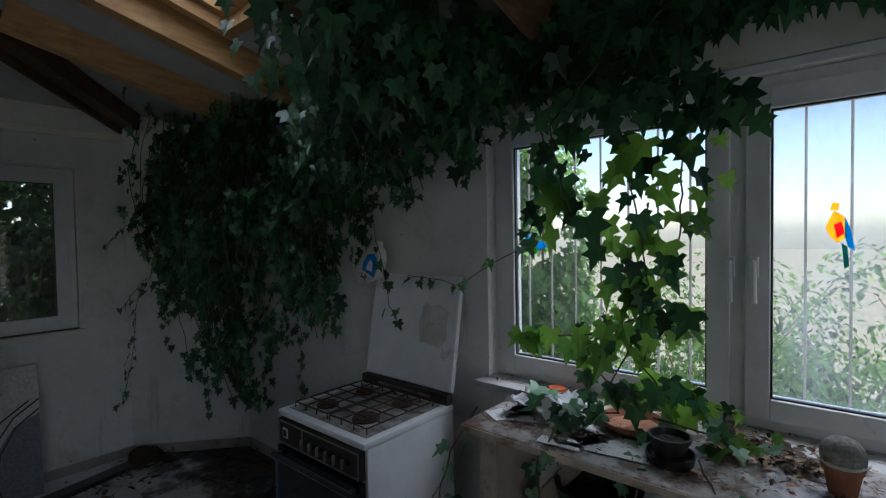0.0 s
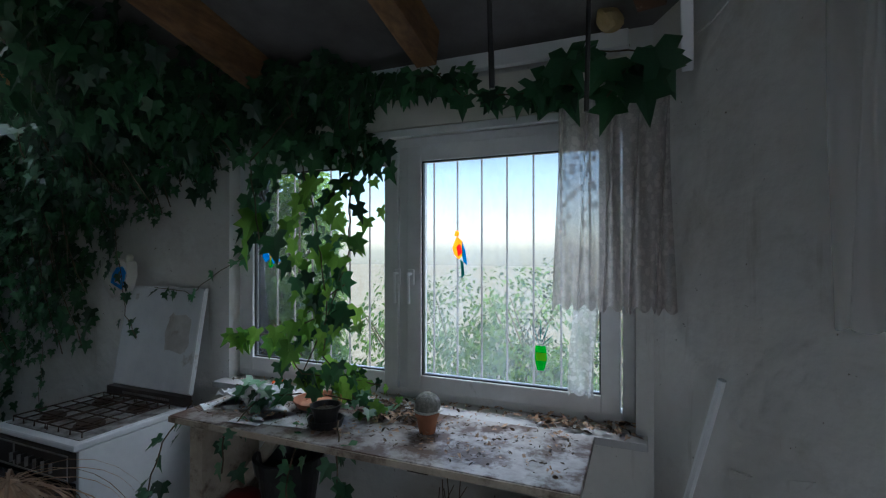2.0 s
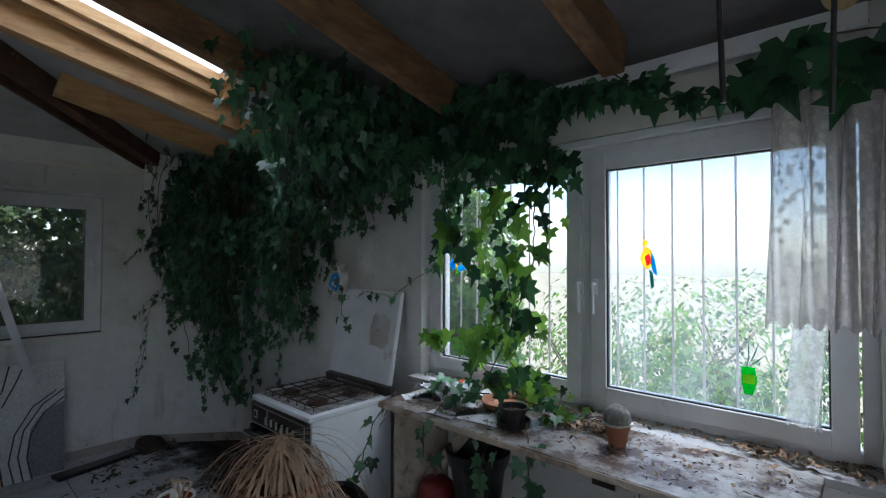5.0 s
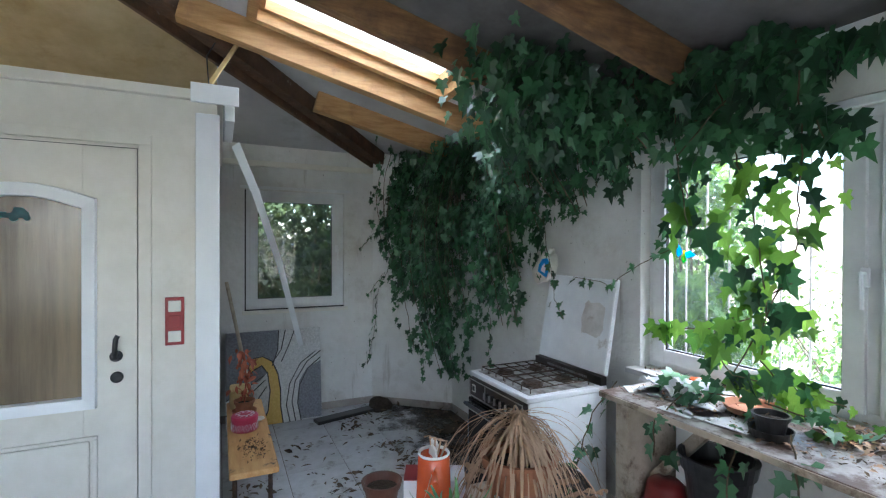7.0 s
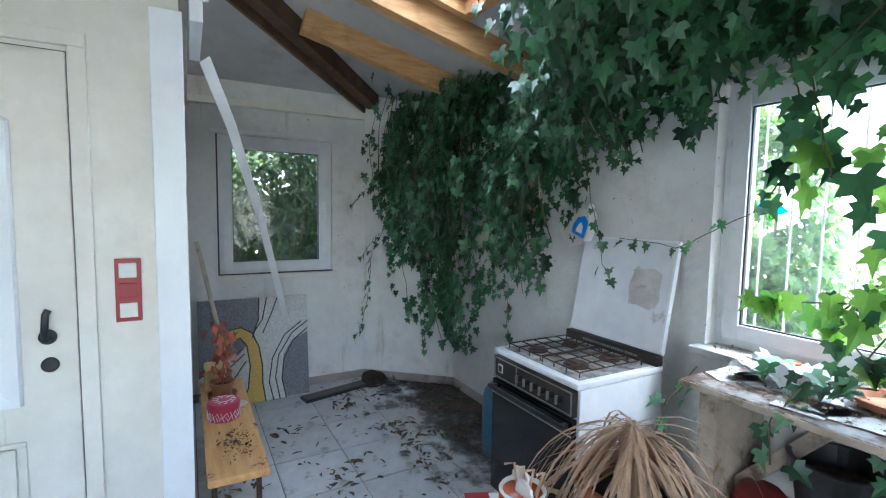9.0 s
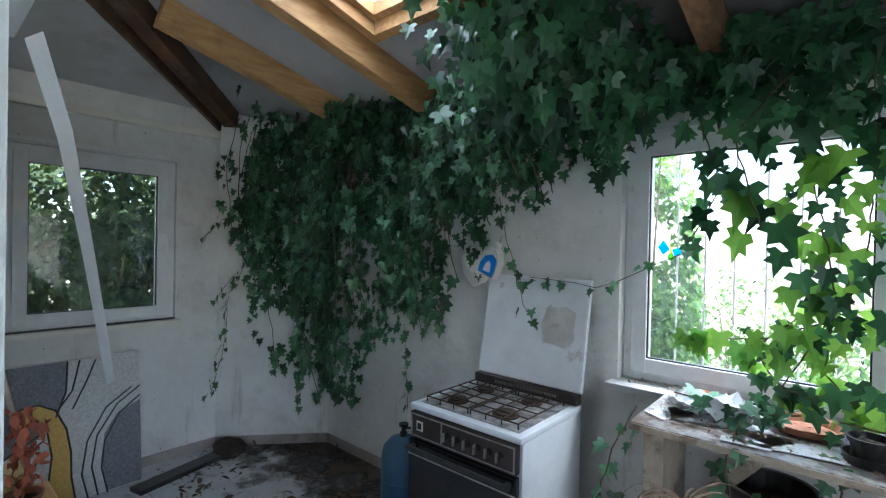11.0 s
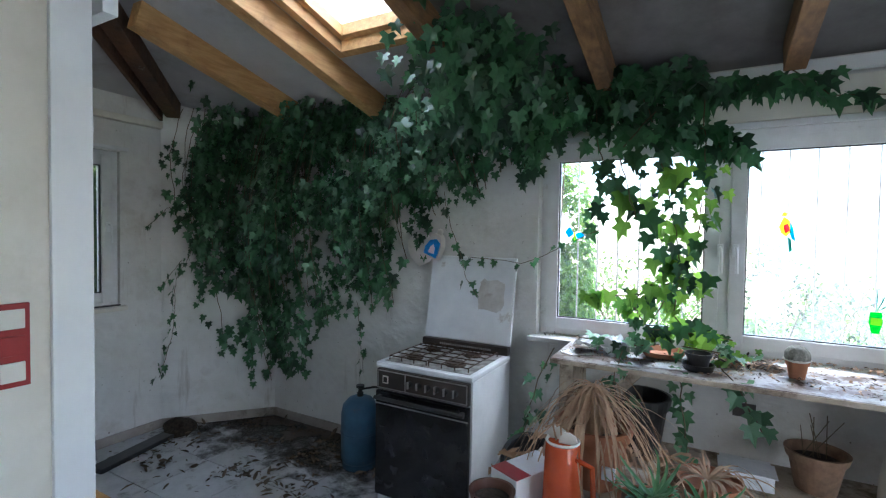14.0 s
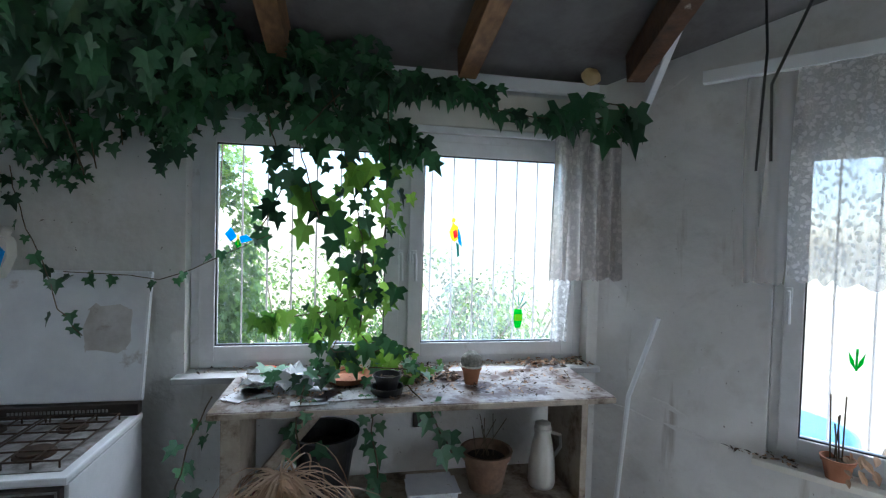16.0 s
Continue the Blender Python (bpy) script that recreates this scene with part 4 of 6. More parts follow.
vine("ivy_garland", "dark ivy tuft with large leaves by the curtain", [(2.3, 3.5, 2.18), (2.45, 3.48, 2.3), (2.62, 3.45, 2.26), (2.52, 3.42, 2.12)], 0.032, (0.09, 0.18), [IVY], 0.1, seed=11)
vine("stove_shoot", "thin ivy shoot hanging before the stove lid", [(0.1, 3.45, 1.85), (0.16, 3.42, 1.65), (0.24, 3.4, 1.5), (0.3, 3.38, 1.32), (0.38, 3.38, 1.22)], 0.06, (0.03, 0.065), [IVY], 0.03, seed=12, radius=0.002)
for i, pth in enumerate(([(-2.0, 3.2, 1.5), (-2.05, 3.05, 1.2), (-2.0, 3.0, 0.8), (-2.1, 2.95, 0.45)], [(-1.95, 3.3, 1.9), (-2.1, 3.02, 1.75), (-2.16, 2.9, 1.6)], [(-0.62, 3.5, 1.1), (-0.55, 3.45, 0.85), (-0.5, 3.42, 0.62)], [(-2.05, 3.1, 1.35), (-2.12, 2.98, 1.15)], [(-1.5, 3.3, 0.75), (-1.45, 3.3, 0.45)])):
    vine("ivy_shoot", "thin ivy shoot with small leaves beside the wall", pth, 0.04, (0.035, 0.075), [IVY], 0.04, seed=30 + i, radius=0.002)
for i, pth in enumerate(([(1.5, 3.35, 1.05), (1.45, 3.25, 0.95), (1.47, 3.17, 0.8), (1.5, 3.16, 0.5)], [(0.86, 3.3, 1.0), (0.8, 3.2, 0.85), (0.76, 3.15, 0.6), (0.72, 3.1, 0.35)], [(1.6, 3.3, 1.02), (1.68, 3.18, 0.95), (1.75, 3.1, 0.82)], [(1.2, 3.3, 1.03), (1.18, 3.17, 0.95), (1.2, 3.14, 0.82)])):
    vine("trailing_ivy", "ivy trailing over the edge of the shelf table", pth, 0.04, (0.05, 0.09), [IVY, IVY_PALE], 0.05, seed=40 + i)
vine("sill_ivy", "grey green ivy lying over the papers on the table", [(0.95, 3.45, 1.04), (1.1, 3.38, 1.05), (1.25, 3.35, 1.05), (1.35, 3.4, 1.06)], 0.026, (0.05, 0.09), [IVY, IVY_PALE], 0.1, out=(0, -0.5, 0.9), seed=50)
vine("sill_ivy", "bright backlit ivy leaves on the table by the pots", [(1.45, 3.42, 1.06), (1.6, 3.42, 1.05), (1.72, 3.45, 1.04)], 0.02, (0.04, 0.07), [IVY_BACKLIT, IVY_PALE], 0.08, out=(0, -0.5, 0.9), seed=51)


# ---- stove ----
SX0, SX1, SY0, SY1, SZ = -0.095, 0.508, 3.035, 3.58, 0.85
stove = thing("gas_stove", "old white gas stove with black oven door, lid open", "stove", at=(0.2, 3.3, 0))
part("body", box((SX0, SY0 + 0.02, 0.03), (SX1, SY1, SZ - 0.03), 0.006), ENAMEL, stove)
part("cooktop", box((SX0 - 0.004, SY0, SZ - 0.028), (SX1 + 0.004, SY1, SZ), 0.008), ENAMEL, stove)
part("well", box((SX0 + 0.03, SY0 + 0.04, SZ), (SX1 - 0.03, SY1 - 0.06, SZ + 0.003), 0.001), RUST, stove, "grimy hob plate")
part("control_panel", box((SX0 + 0.01, SY0 - 0.008, SZ - 0.15), (SX1 - 0.012, SY0 + 0.02, SZ - 0.035), 0.003), PANEL, stove, "brown control panel")
part("panel_trim", box((SX0 + 0.016, SY0 - 0.012, SZ - 0.145), (SX0 + 0.022, SY0 - 0.008, SZ - 0.04)), STEEL, stove)
part("panel_trim", box((SX1 - 0.024, SY0 - 0.012, SZ - 0.145), (SX1 - 0.018, SY0 - 0.008, SZ - 0.04)), STEEL, stove)
part("panel_trim", box((SX0 + 0.2, SY0 - 0.012, SZ - 0.145), (SX0 + 0.206, SY0 - 0.008, SZ - 0.04)), STEEL, stove)
part("panel_trim", box((SX0 + 0.022, SY0 - 0.012, SZ - 0.046), (SX1 - 0.024, SY0 - 0.008, SZ - 0.04)), STEEL, stove)
part("panel_trim", box((SX0 + 0.022, SY0 - 0.012, SZ - 0.145), (SX1 - 0.024, SY0 - 0.008, SZ - 0.139)), STEEL, stove)
part("clock_dial", box((SX0 + 0.05, SY0 - 0.011, SZ - 0.115), (SX0 + 0.09, SY0 - 0.008, SZ - 0.07), 0.002), CREAM, stove)
part("clock_face", box((SX0 + 0.058, SY0 - 0.013, SZ - 0.107), (SX0 + 0.082, SY0 - 0.0112, SZ - 0.078), 0.0), BLACK, stove)
for i in range(6):
    xk = SX0 + 0.235 + i * 0.056
    kb = part("knob", lathe([(0, 0), (0.018, 0), (0.016, 0.02), (0, 0.02)], seg=16, m=Matrix.Translation((xk, SY0 - 0.008, SZ - 0.092)) @ Matrix.Rotation(radians(90), 4, 'X')), BLACK, stove)
    part("grip", box((xk - 0.004, SY0 - 0.04, SZ - 0.112), (xk + 0.004, SY0 - 0.028, SZ - 0.072), 0.002), STEEL, kb)
odoor = part("oven_door", box((SX0 + 0.004, SY0 - 0.012, 0.09), (SX1 - 0.01, SY0 + 0.018, SZ - 0.16), 0.006), BLACK_GLASS, stove, "black glass oven door")
part("handle", tube([(SX0 + 0.02, SY0 - 0.045, SZ - 0.19), (SX1 - 0.02, SY0 - 0.045, SZ - 0.19)], 0.011, 10), BLACK, odoor)
part("bracket", box((SX0 + 0.03, SY0 - 0.04, SZ - 0.2), (SX0 + 0.05, SY0 - 0.012, SZ - 0.18)), BLACK, odoor)
part("bracket", box((SX1 - 0.05, SY0 - 0.04, SZ - 0.2), (SX1 - 0.03, SY0 - 0.012, SZ - 0.18)), BLACK, odoor)
part("door_trim", box((SX0 + 0.004, SY0 - 0.014, SZ - 0.235), (SX1 - 0.01, SY0 - 0.012, SZ - 0.228)), STEEL, odoor)
for gx in (SX0 + 0.05, SX0 + 0.31):
    bm = bmesh.new()
    w, d0, d1, gz = 0.245, SY0 + 0.06, SY1 - 0.09, SZ + 0.028
    for i in range(6):
        yy = d0 + (d1 - d0) * i / 5
        tube([(gx, yy, gz), (gx + w, yy, gz)], 0.0035, 5, bm)
    for i in range(4):
        xx = gx + w * i / 3
        tube([(xx, d0, SZ + 0.004), (xx, d0, gz), (xx, d1, gz), (xx, d1, SZ + 0.004)], 0.0035, 5, bm)
    part("pan_grate", bm, IRON, stove, "rusty wire pan support")
for bx, by, br in ((0.06, 3.2, 0.04), (0.33, 3.2, 0.05), (0.06, 3.42, 0.035), (0.33, 3.42, 0.04)):
    part("burner", lathe([(br + 0.01, 0), (br + 0.01, 0.008), (br, 0.01), (br, 0.018), (0, 0.02)], (bx, by, SZ + 0.003)), IRON, stove)
hinge = part("hinge_strip", box((SX0, SY1 - 0.045, SZ + 0.001), (SX1, SY1, SZ + 0.05), 0.004), PANEL, stove, "dark hinge strip behind the hob")
for i in range(26):
    part("slot", box((0.04 + i * 0.014, SY1 - 0.048, SZ + 0.02), (0.048 + i * 0.014, SY1 - 0.0452, SZ + 0.032)), STEEL, hinge)
lid_m = Matrix.Translation((0, SY1 - 0.02, SZ + 0.055)) @ Matrix.Rotation(radians(-10), 4, 'X')
lid = part("lid", box((SX0 + 0.004, 0, 0), (SX1 + 0.006, 0.022, 0.545), 0.006, lid_m), ENAMEL, stove, "open white lid with a rusty patch")
part("lid_edge", box((SX1 - 0.006, -0.006, 0.01), (SX1 + 0.006, -0.0005, 0.53), 0.002, lid_m), METAL_WHITE, lid)
part("lid_edge", box((SX0 + 0.01, -0.006, 0.533), (SX1 - 0.007, -0.0005, 0.543), 0.002, lid_m), METAL_WHITE, lid)
ro = random.Random(5)
part("rust_patch", prism([(0.36 + 0.085 * (1 + ro.uniform(-0.12, 0.12)) * math.copysign(abs(math.cos(a)) ** 0.35, math.cos(a)), 0.3 + 0.1 * (1 + ro.uniform(-0.12, 0.12)) * math.copysign(abs(math.sin(a)) ** 0.35, math.sin(a))) for a in (2 * math.pi * i / 30 for i in range(30))], 1, -0.0015, -0.0004, m=lid_m), FAINT, lid, "brown rust patch")
for fx in (SX0 + 0.03, SX1 - 0.03):
    for fy in (SY0 + 0.05, SY1 - 0.05):
        part("foot", lathe([(0.02, 0), (0.02, 0.03)], (fx, fy, 0), 12), BLACK, stove)

bottle = thing("gas_bottle", "blue steel gas bottle standing beside the stove", "gas bottle", at=(-0.49, 3.38, 0))
part("cylinder", lathe([(0.11, 0.03), (0.125, 0.06), (0.127, 0.2), (0.127, 0.36), (0.115, 0.42), (0.08, 0.46), (0.045, 0.475), (0, 0.477)], (-0.49, 3.38, 0), 32), BLUE, bottle, smooth=True)
part("foot_ring", lathe([(0.115, 0), (0.115, 0.04), (0.1, 0.04), (0.1, 0)], (-0.49, 3.38, 0), 32), BLUE, bottle)
part("seam", lathe([(0.128, 0.235), (0.1305, 0.24), (0.128, 0.245)], (-0.49, 3.38, 0), 32), BLUE, bottle)
part("valve", lathe([(0.022, 0.475), (0.022, 0.5), (0.014, 0.505), (0.014, 0.53), (0.028, 0.535), (0.028, 0.55), (0, 0.55)], (-0.49, 3.38, 0), 14), BLACK, bottle)
part("hose", tube([(-0.49, 3.38, 0.52), (-0.4, 3.42, 0.54), (-0.2, 3.6, 0.5), (-0.12, 3.62, 0.45), (-0.08, 3.6, 0.4)], 0.007, 8), BLACK, bottle)

# detergent bottle caught in the ivy, tilted, with a hook of dry stem
hanging = thing("detergent_bottle", "blue and white plastic detergent bottle hanging in ivy", "bottle", at=(-0.08, 3.6, 1.5))
HM = Matrix.Translation((-0.075, 3.6, 1.43)) @ Matrix.Rotation(radians(22), 4, 'Y')
part("bottle_body", prism([(-0.055, 0), (0.055, 0), (0.06, 0.03), (0.058, 0.1), (0.035, 0.15), (0.018, 0.165), (-0.018, 0.165), (-0.04, 0.15), (-0.06, 0.1)], 1, -0.03, 0.03, m=HM), CREAM, hanging)
part("label_field", prism([(-0.05, 0.012), (0.05, 0.012), (0.054, 0.05), (0.046, 0.115), (0.01, 0.135), (-0.035, 0.11), (-0.054, 0.06)], 1, -0.0325, -0.0305, m=HM), COL["blue"], hanging, "blue printed label")
part("label_mark", prism([(-0.02, 0.03), (0.028, 0.034), (0.02, 0.075), (0.0, 0.095), (-0.015, 0.07)], 1, -0.0345, -0.033, m=HM), PAPER, hanging, "white printed mark")
part("cap", lathe([(0.02, 0.165), (0.02, 0.19), (0.012, 0.2), (0, 0.2)], seg=16, m=HM), CREAM, hanging)
bag = thing("pale_bag", "pale yellow plastic bag caught behind the ivy", "bag", at=(-0.17, 3.64, 1.48))
bm = bmesh.new()
bmesh.ops.create_icosphere(bm, subdivisions=3, radius=0.1)
for v in bm.verts:
    v.co *= 1 + 0.35 * noise.noise(v.co * 14)
    v.co = Vector((-0.17 + v.co.x, 3.63 + v.co.y * 0.45, 1.48 + v.co.z * 1.05))
part("film", bm, CREAM, bag, smooth=True)


# ---- shelf table under the window ----
table = thing("shelf_table", "grimy chipboard shelf table with peeling top", "table", at=(1.65, 3.4, 0))
part("tabletop", box((0.87, 3.18, 0.95), (2.465, 3.618, 0.977), 0.004), TABLETOP, table, "peeling littered brown top, whitened as sky reflection")
part("front_edge", box((0.872, 3.174, 0.952), (2.463, 3.1795, 0.974), 0.001), BOARD, table)
part("side_panel", box((0.9, 3.25, 0), (0.97, 3.56, 0.948), 0.003), BOARD, table)
part("side_panel", box((2.35, 3.25, 0), (2.38, 3.6, 0.948), 0.003), BOARD, table)
part("brace", beam((0.99, 3.4, 0.55), (1.3, 3.4, 0.92), 0.03, 0.05), BOARD, table)
part("shelf_board", box((0.972, 3.24, 0.48), (2.348, 3.6, 0.505), 0.003), BOARD, table)
part("divider", box((1.55, 3.3, 0.0), (1.58, 3.6, 0.478), 0.003), BOARD, table)


def pot(name, label, at, r, h, mat, soil=True, rim=0.12, saucer=False):
    ob = thing(name, label, "plant pot", at=at)
    t = r * 0.08
    part("pot_body", lathe([(r * 0.68, 0), (r * 0.92, h * 0.8), (r * 0.92 + t, h * 0.8), (r + t, h), (r - t * 0.6, h), (r * 0.86, h * 0.8), (r * 0.6, h * 0.1), (0, h * 0.1)], at, 28), mat, ob, smooth=False)
    if soil:
        part("soil", lathe([(r * 0.84, h * 0.76), (r * 0.5, h * 0.83), (0, h * 0.8)], at, 18), SOIL, ob, "dry dark soil")
    if saucer:
        part("saucer", lathe([(r * 0.7, -0.002), (r * 1.1, 0.0), (r * 1.25, 0.03), (r * 1.18, 0.03), (r * 1.05, 0.006), (r * 0.72, 0.004)], at, 26), mat, ob)
    return ob


TT = 0.978
cact = pot("cactus_pot", "small terracotta pot with a grey round cactus", (1.9, 3.42, TT), 0.043, 0.075, TERRA)
bm = bmesh.new()
bmesh.ops.create_icosphere(bm, subdivisions=4, radius=0.044)
for v in bm.verts:
    a = math.atan2(v.co.y, v.co.x)
    v.co *= 1 + 0.09 * abs(math.sin(a * 7)) + 0.04 * noise.noise(v.co * 60)
    v.co += Vector((1.9, 3.42, TT + 0.098))
part("cactus", bm, surface("cactus_skin", (0.16, 0.16, 0.14), (0.42, 0.42, 0.38), 70, 0.95, bump=0.8, bump_scale=120), cact, "grey woolly round cactus", smooth=True)
part("webbing", lathe([(0.035, 0.07), (0.052, 0.078), (0.049, 0.083), (0.03, 0.086)], (1.9, 3.42, TT), 20, wobble=0.15), CREAM, cact)
saucer = thing("clay_saucer", "brown clay saucer with dry leaves", "saucer", at=(1.36, 3.5, TT))
part("dish", lathe([(0.06, 0), (0.09, 0.008), (0.11, 0.035), (0.102, 0.035), (0.085, 0.012), (0, 0.01)], (1.36, 3.5, TT), 28), TERRA, saucer)
pot("nursery_pot", "small black plastic nursery pot holding ivy", (1.52, 3.33, TT), 0.055, 0.08, BLACK, saucer=True)
pot("nursery_pot", "black plastic pot below the table edge", (1.27, 3.42, 0.506), 0.135, 0.29, BLACK)
tp = pot("terracotta_planter", "weathered clay planter with dry twigs on the lower shelf", (1.98, 3.42, 0.506), 0.11, 0.17, CLAY)
for i in range(7):
    part("twig", tube([(1.98 + rng.uniform(-0.06, 0.06), 3.42, 0.63), (1.98 + rng.uniform(-0.1, 0.1), 3.42 + rng.uniform(-0.05, 0.05), 0.75 + rng.random() * 0.08)], 0.002, 4), BARK, tp)
jug = thing("white_jug", "tall white thermos jug with handle on the shelf", "jug", at=(2.24, 3.4, 0.506))
part("jug_body", lathe([(0.055, 0), (0.062, 0.02), (0.06, 0.1), (0.045, 0.2), (0.036, 0.235), (0.04, 0.25), (0.042, 0.262), (0, 0.264)], (2.24, 3.4, 0.506), 28), CREAM, jug, smooth=True)
part("jug_lid", lathe([(0.036, 0.265), (0.036, 0.285), (0.02, 0.292), (0, 0.292)], (2.24, 3.4, 0.506), 20), CREAM, jug)
part("handle", tube([(2.28, 3.4, 0.745), (2.32, 3.39, 0.735), (2.325, 3.39, 0.68), (2.295, 3.4, 0.63)], 0.008, 8), CREAM, jug)
pbox = thing("cardboard_box", "grey box on the lower shelf", "box", at=(1.72, 3.35, 0.506))
part("carton", box((1.62, 3.27, 0.506), (1.82, 3.45, 0.57), 0.004), PAPER, pbox)
part("flap", box((1.61, 3.26, 0.571), (1.83, 3.4, 0.576), 0.001), PAPER, pbox)
fixture = thing("wall_socket", "dark square socket box in the wall below the table", "socket", at=(1.72, 3.69, 0.75))
part("plate", box((1.68, 3.685, 0.68), (1.78, 3.698, 0.75), 0.003), PANEL, fixture)
basin = thing("red_basin", "dark red plastic basin upturned on the shelf", "basin", at=(1.06, 3.36, 0.506))
part("bowl", lathe([(0.1, 0), (0.1, 0.012), (0.09, 0.015), (0.075, 0.1), (0.06, 0.115), (0, 0.118)], (1.075, 3.36, 0.506), 30), DARKRED, basin, smooth=True)
bucket = thing("dark_bucket", "black bucket tilted on its side beside the stove", "bucket", at=(0.78, 3.02, 0.3))
part("shell", lathe([(0.11, 0), (0.15, 0.3), (0.158, 0.3), (0.158, 0.31), (0.14, 0.305), (0.1, 0.02), (0, 0.02)], (0, 0, 0), 28, m=Matrix.Translation((0.7, 3.12, 0.32)) @ Matrix.Rotation(radians(50), 4, Vector((1, 1, 0)))), BLACK, bucket)
part("hoop", tube([(0.74, 3.16, 0.16), (0.74, 3.18, 0.02)], 0.012, 6), BLACK, bucket)

papers = thing("crumpled_wrapper", "crumpled blue white plastic wrapper under ivy", "wrapper", at=(1.08, 3.45, TT))
bm = bmesh.new()
bmesh.ops.create_grid(bm, x_segments=16, y_segments=12, size=0.5)
for v in bm.verts:
    x, y = v.co.x, v.co.y
    v.co = Vector((1.08 + x * 0.28, 3.44 + y * 0.2, TT + 0.045 + 0.07 * noise.noise(Vector((x * 5, y * 5, 3))) + 0.02 * noise.noise(Vector((x * 14, y * 14, 1)))))
part("sheet", bm, PAPER, papers)
for i, (px, py, sx, sy, rz) in enumerate(((1.05, 3.4, 0.1, 0.07, 20), (1.24, 3.36, 0.09, 0.06, -30), (0.96, 3.36, 0.08, 0.05, 60), (1.33, 3.32, 0.14, 0.07, 8), (1.22, 3.24, 0.07, 0.025, 5))):
    pp = thing("paper_scrap", "torn white paper scrap lying on the table", "paper", "scraps on the table", (px, py, TT))
    part("scrap", box((-sx, -sy, 0.002), (sx, sy, 0.004), 0, Matrix.Translation((px, py, TT)) @ Matrix.Rotation(radians(rz), 4, 'Z')), PAPER, pp)
cap = thing("orange_tub", "small orange plastic tub on the window sill", "tub", at=(1.0, 3.66, 0.975))
part("lid_disc", lathe([(0.03, 0), (0.034, 0.006), (0.034, 0.03), (0, 0.032)], (1.0, 3.66, 0.975), 18), ORANGE, cap)


def litter(name, label, count, area, z, sizes, mats, seed, density=None, clump=0.0):
    r = random.Random(seed)
    ob = thing(name, label, "leaf litter", at=((area[0] + area[1]) / 2, (area[2] + area[3]) / 2, z))
    groups = [[] for _ in mats]
    n = 0
    while n < count:
        x, y = r.uniform(area[0], area[1]), r.uniform(area[2], area[3])
        if density and r.random() > density(x, y):
            continue
        n += 1
        s = r.uniform(*sizes)
        e = Euler((r.gauss(0, 0.35), r.gauss(0, 0.35), r.uniform(0, 6.28)))
        m = Matrix.LocRotScale((x, y, z + 0.004 + r.random() * clump), e, (s * r.uniform(0.4, 1), s, s))
        groups[r.randrange(len(mats))].append(m)
    for g, mt in zip(groups, mats):
        leaf_stuff("litter", g, mt, ob, template=(OVAL_V, OVAL_F) if mt is DEAD else None)


litter("table_litter", "dry leaf crumbs scattered over the table top", 900, (0.9, 2.42, 3.23, 3.61), TT, (0.006, 0.024), [DEAD, DEAD, STRAW], 61, lambda x, y: 0.25 + 0.75 * abs(noise.noise(Vector((x * 5, y * 5, 0)))), 0.008)
litter("table_litter", "heap of dry brown twigs and leaves on the table", 220, (1.6, 1.84, 3.44, 3.6), TT, (0.02, 0.05), [DEAD, DEAD, STRAW], 62, None, 0.03)
litter("sill_litter", "dead leaves and dust on the window sill", 160, (2.2, 2.6, 3.64, 3.75), 0.975, (0.015, 0.045), [DEAD, STRAW], 63, None, 0.02)
litter("sill_litter", "dead leaves along the window frame", 180, (0.65, 2.2, 3.66, 3.75), 0.975, (0.01, 0.035), [DEAD, STRAW], 64, None, 0.012)
litter("sill_litter", "dead leaves on the curtained window sill", 60, (3.02, 3.2, 3.0, 3.2), 0.72, (0.01, 0.035), [DEAD, STRAW], 65, lambda x, y: 1.0 if abs((x - C3.x) * D2.y - (y - C3.y) * D2.x) < 0.04 else 0.0, 0.008)
litter("floor_litter", "brown mouldy leaf litter lying in the corner", 620, (-2.15, -0.1, 2.4, 3.65), 0.0, (0.02, 0.075), [DEAD], 66,
       lambda x, y: (1.0 if y < wall_y(x) - 0.03 else 0.0) * min(1, max(0.03, (y - 2.75 - 0.25 * noise.noise(Vector((x * 2, y * 2, 0)))) * 1.8)) * (1 if x < -0.3 else 0.4) * max(0.05, 0.4 + 2.2 * noise.noise(Vector((x * 4, y * 4, 8)))), 0.012)
litter("floor_litter", "scattered clumps of dead leaves on the tiles", 420, (-2.0, 1.2, 1.7, 3.0), 0.0, (0.025, 0.09), [DEAD], 67, lambda x, y: 0.03 + 0.97 * max(0, 2.5 * noise.noise(Vector((x * 3.2, y * 3.2, 5))) - 0.1), 0.012)

film = [(-2.2, 2.55), (-1.6, 2.7), (-1.0, 2.6), (-0.4, 2.75), (-0.1, 3.05), (-0.05, 3.68), (-1.66, 3.68), (-2.2, 3.06)]
structure("floor_mould", prism(film, 2, 0.003, 0.0045), FILM, "dark mould and soil coat over the corner tiles", "dirt")

# ---- foreground stand with the dead palm ----
stand = thing("plant_stand", "small wooden table crowded with plant pots", "table", at=(1.3, 2.35, 0))
part("tabletop", box((0.99, 1.97, 0.73), (1.68, 2.66, 0.76), 0.006), BOARD, stand)
for lx in (1.04, 1.63):
    for ly in (2.02, 2.61):
        part("leg", box((lx - 0.025, ly - 0.025, 0), (lx + 0.025, ly + 0.025, 0.729), 0.004), BENCH, stand)
ST = 0.761
palm = pot("dead_palm", "dead palm with drooping straw leaves in terracotta pot", (1.22, 2.5, ST), 0.12, 0.2, TERRA)
palm["category"] = "potted plant"
part("trunk", lathe([(0.035, 0.13), (0.03, 0.2), (0.035, 0.27), (0.02, 0.32), (0, 0.33)], (1.22, 2.5, ST), 14, wobble=0.1), STRAW, palm)
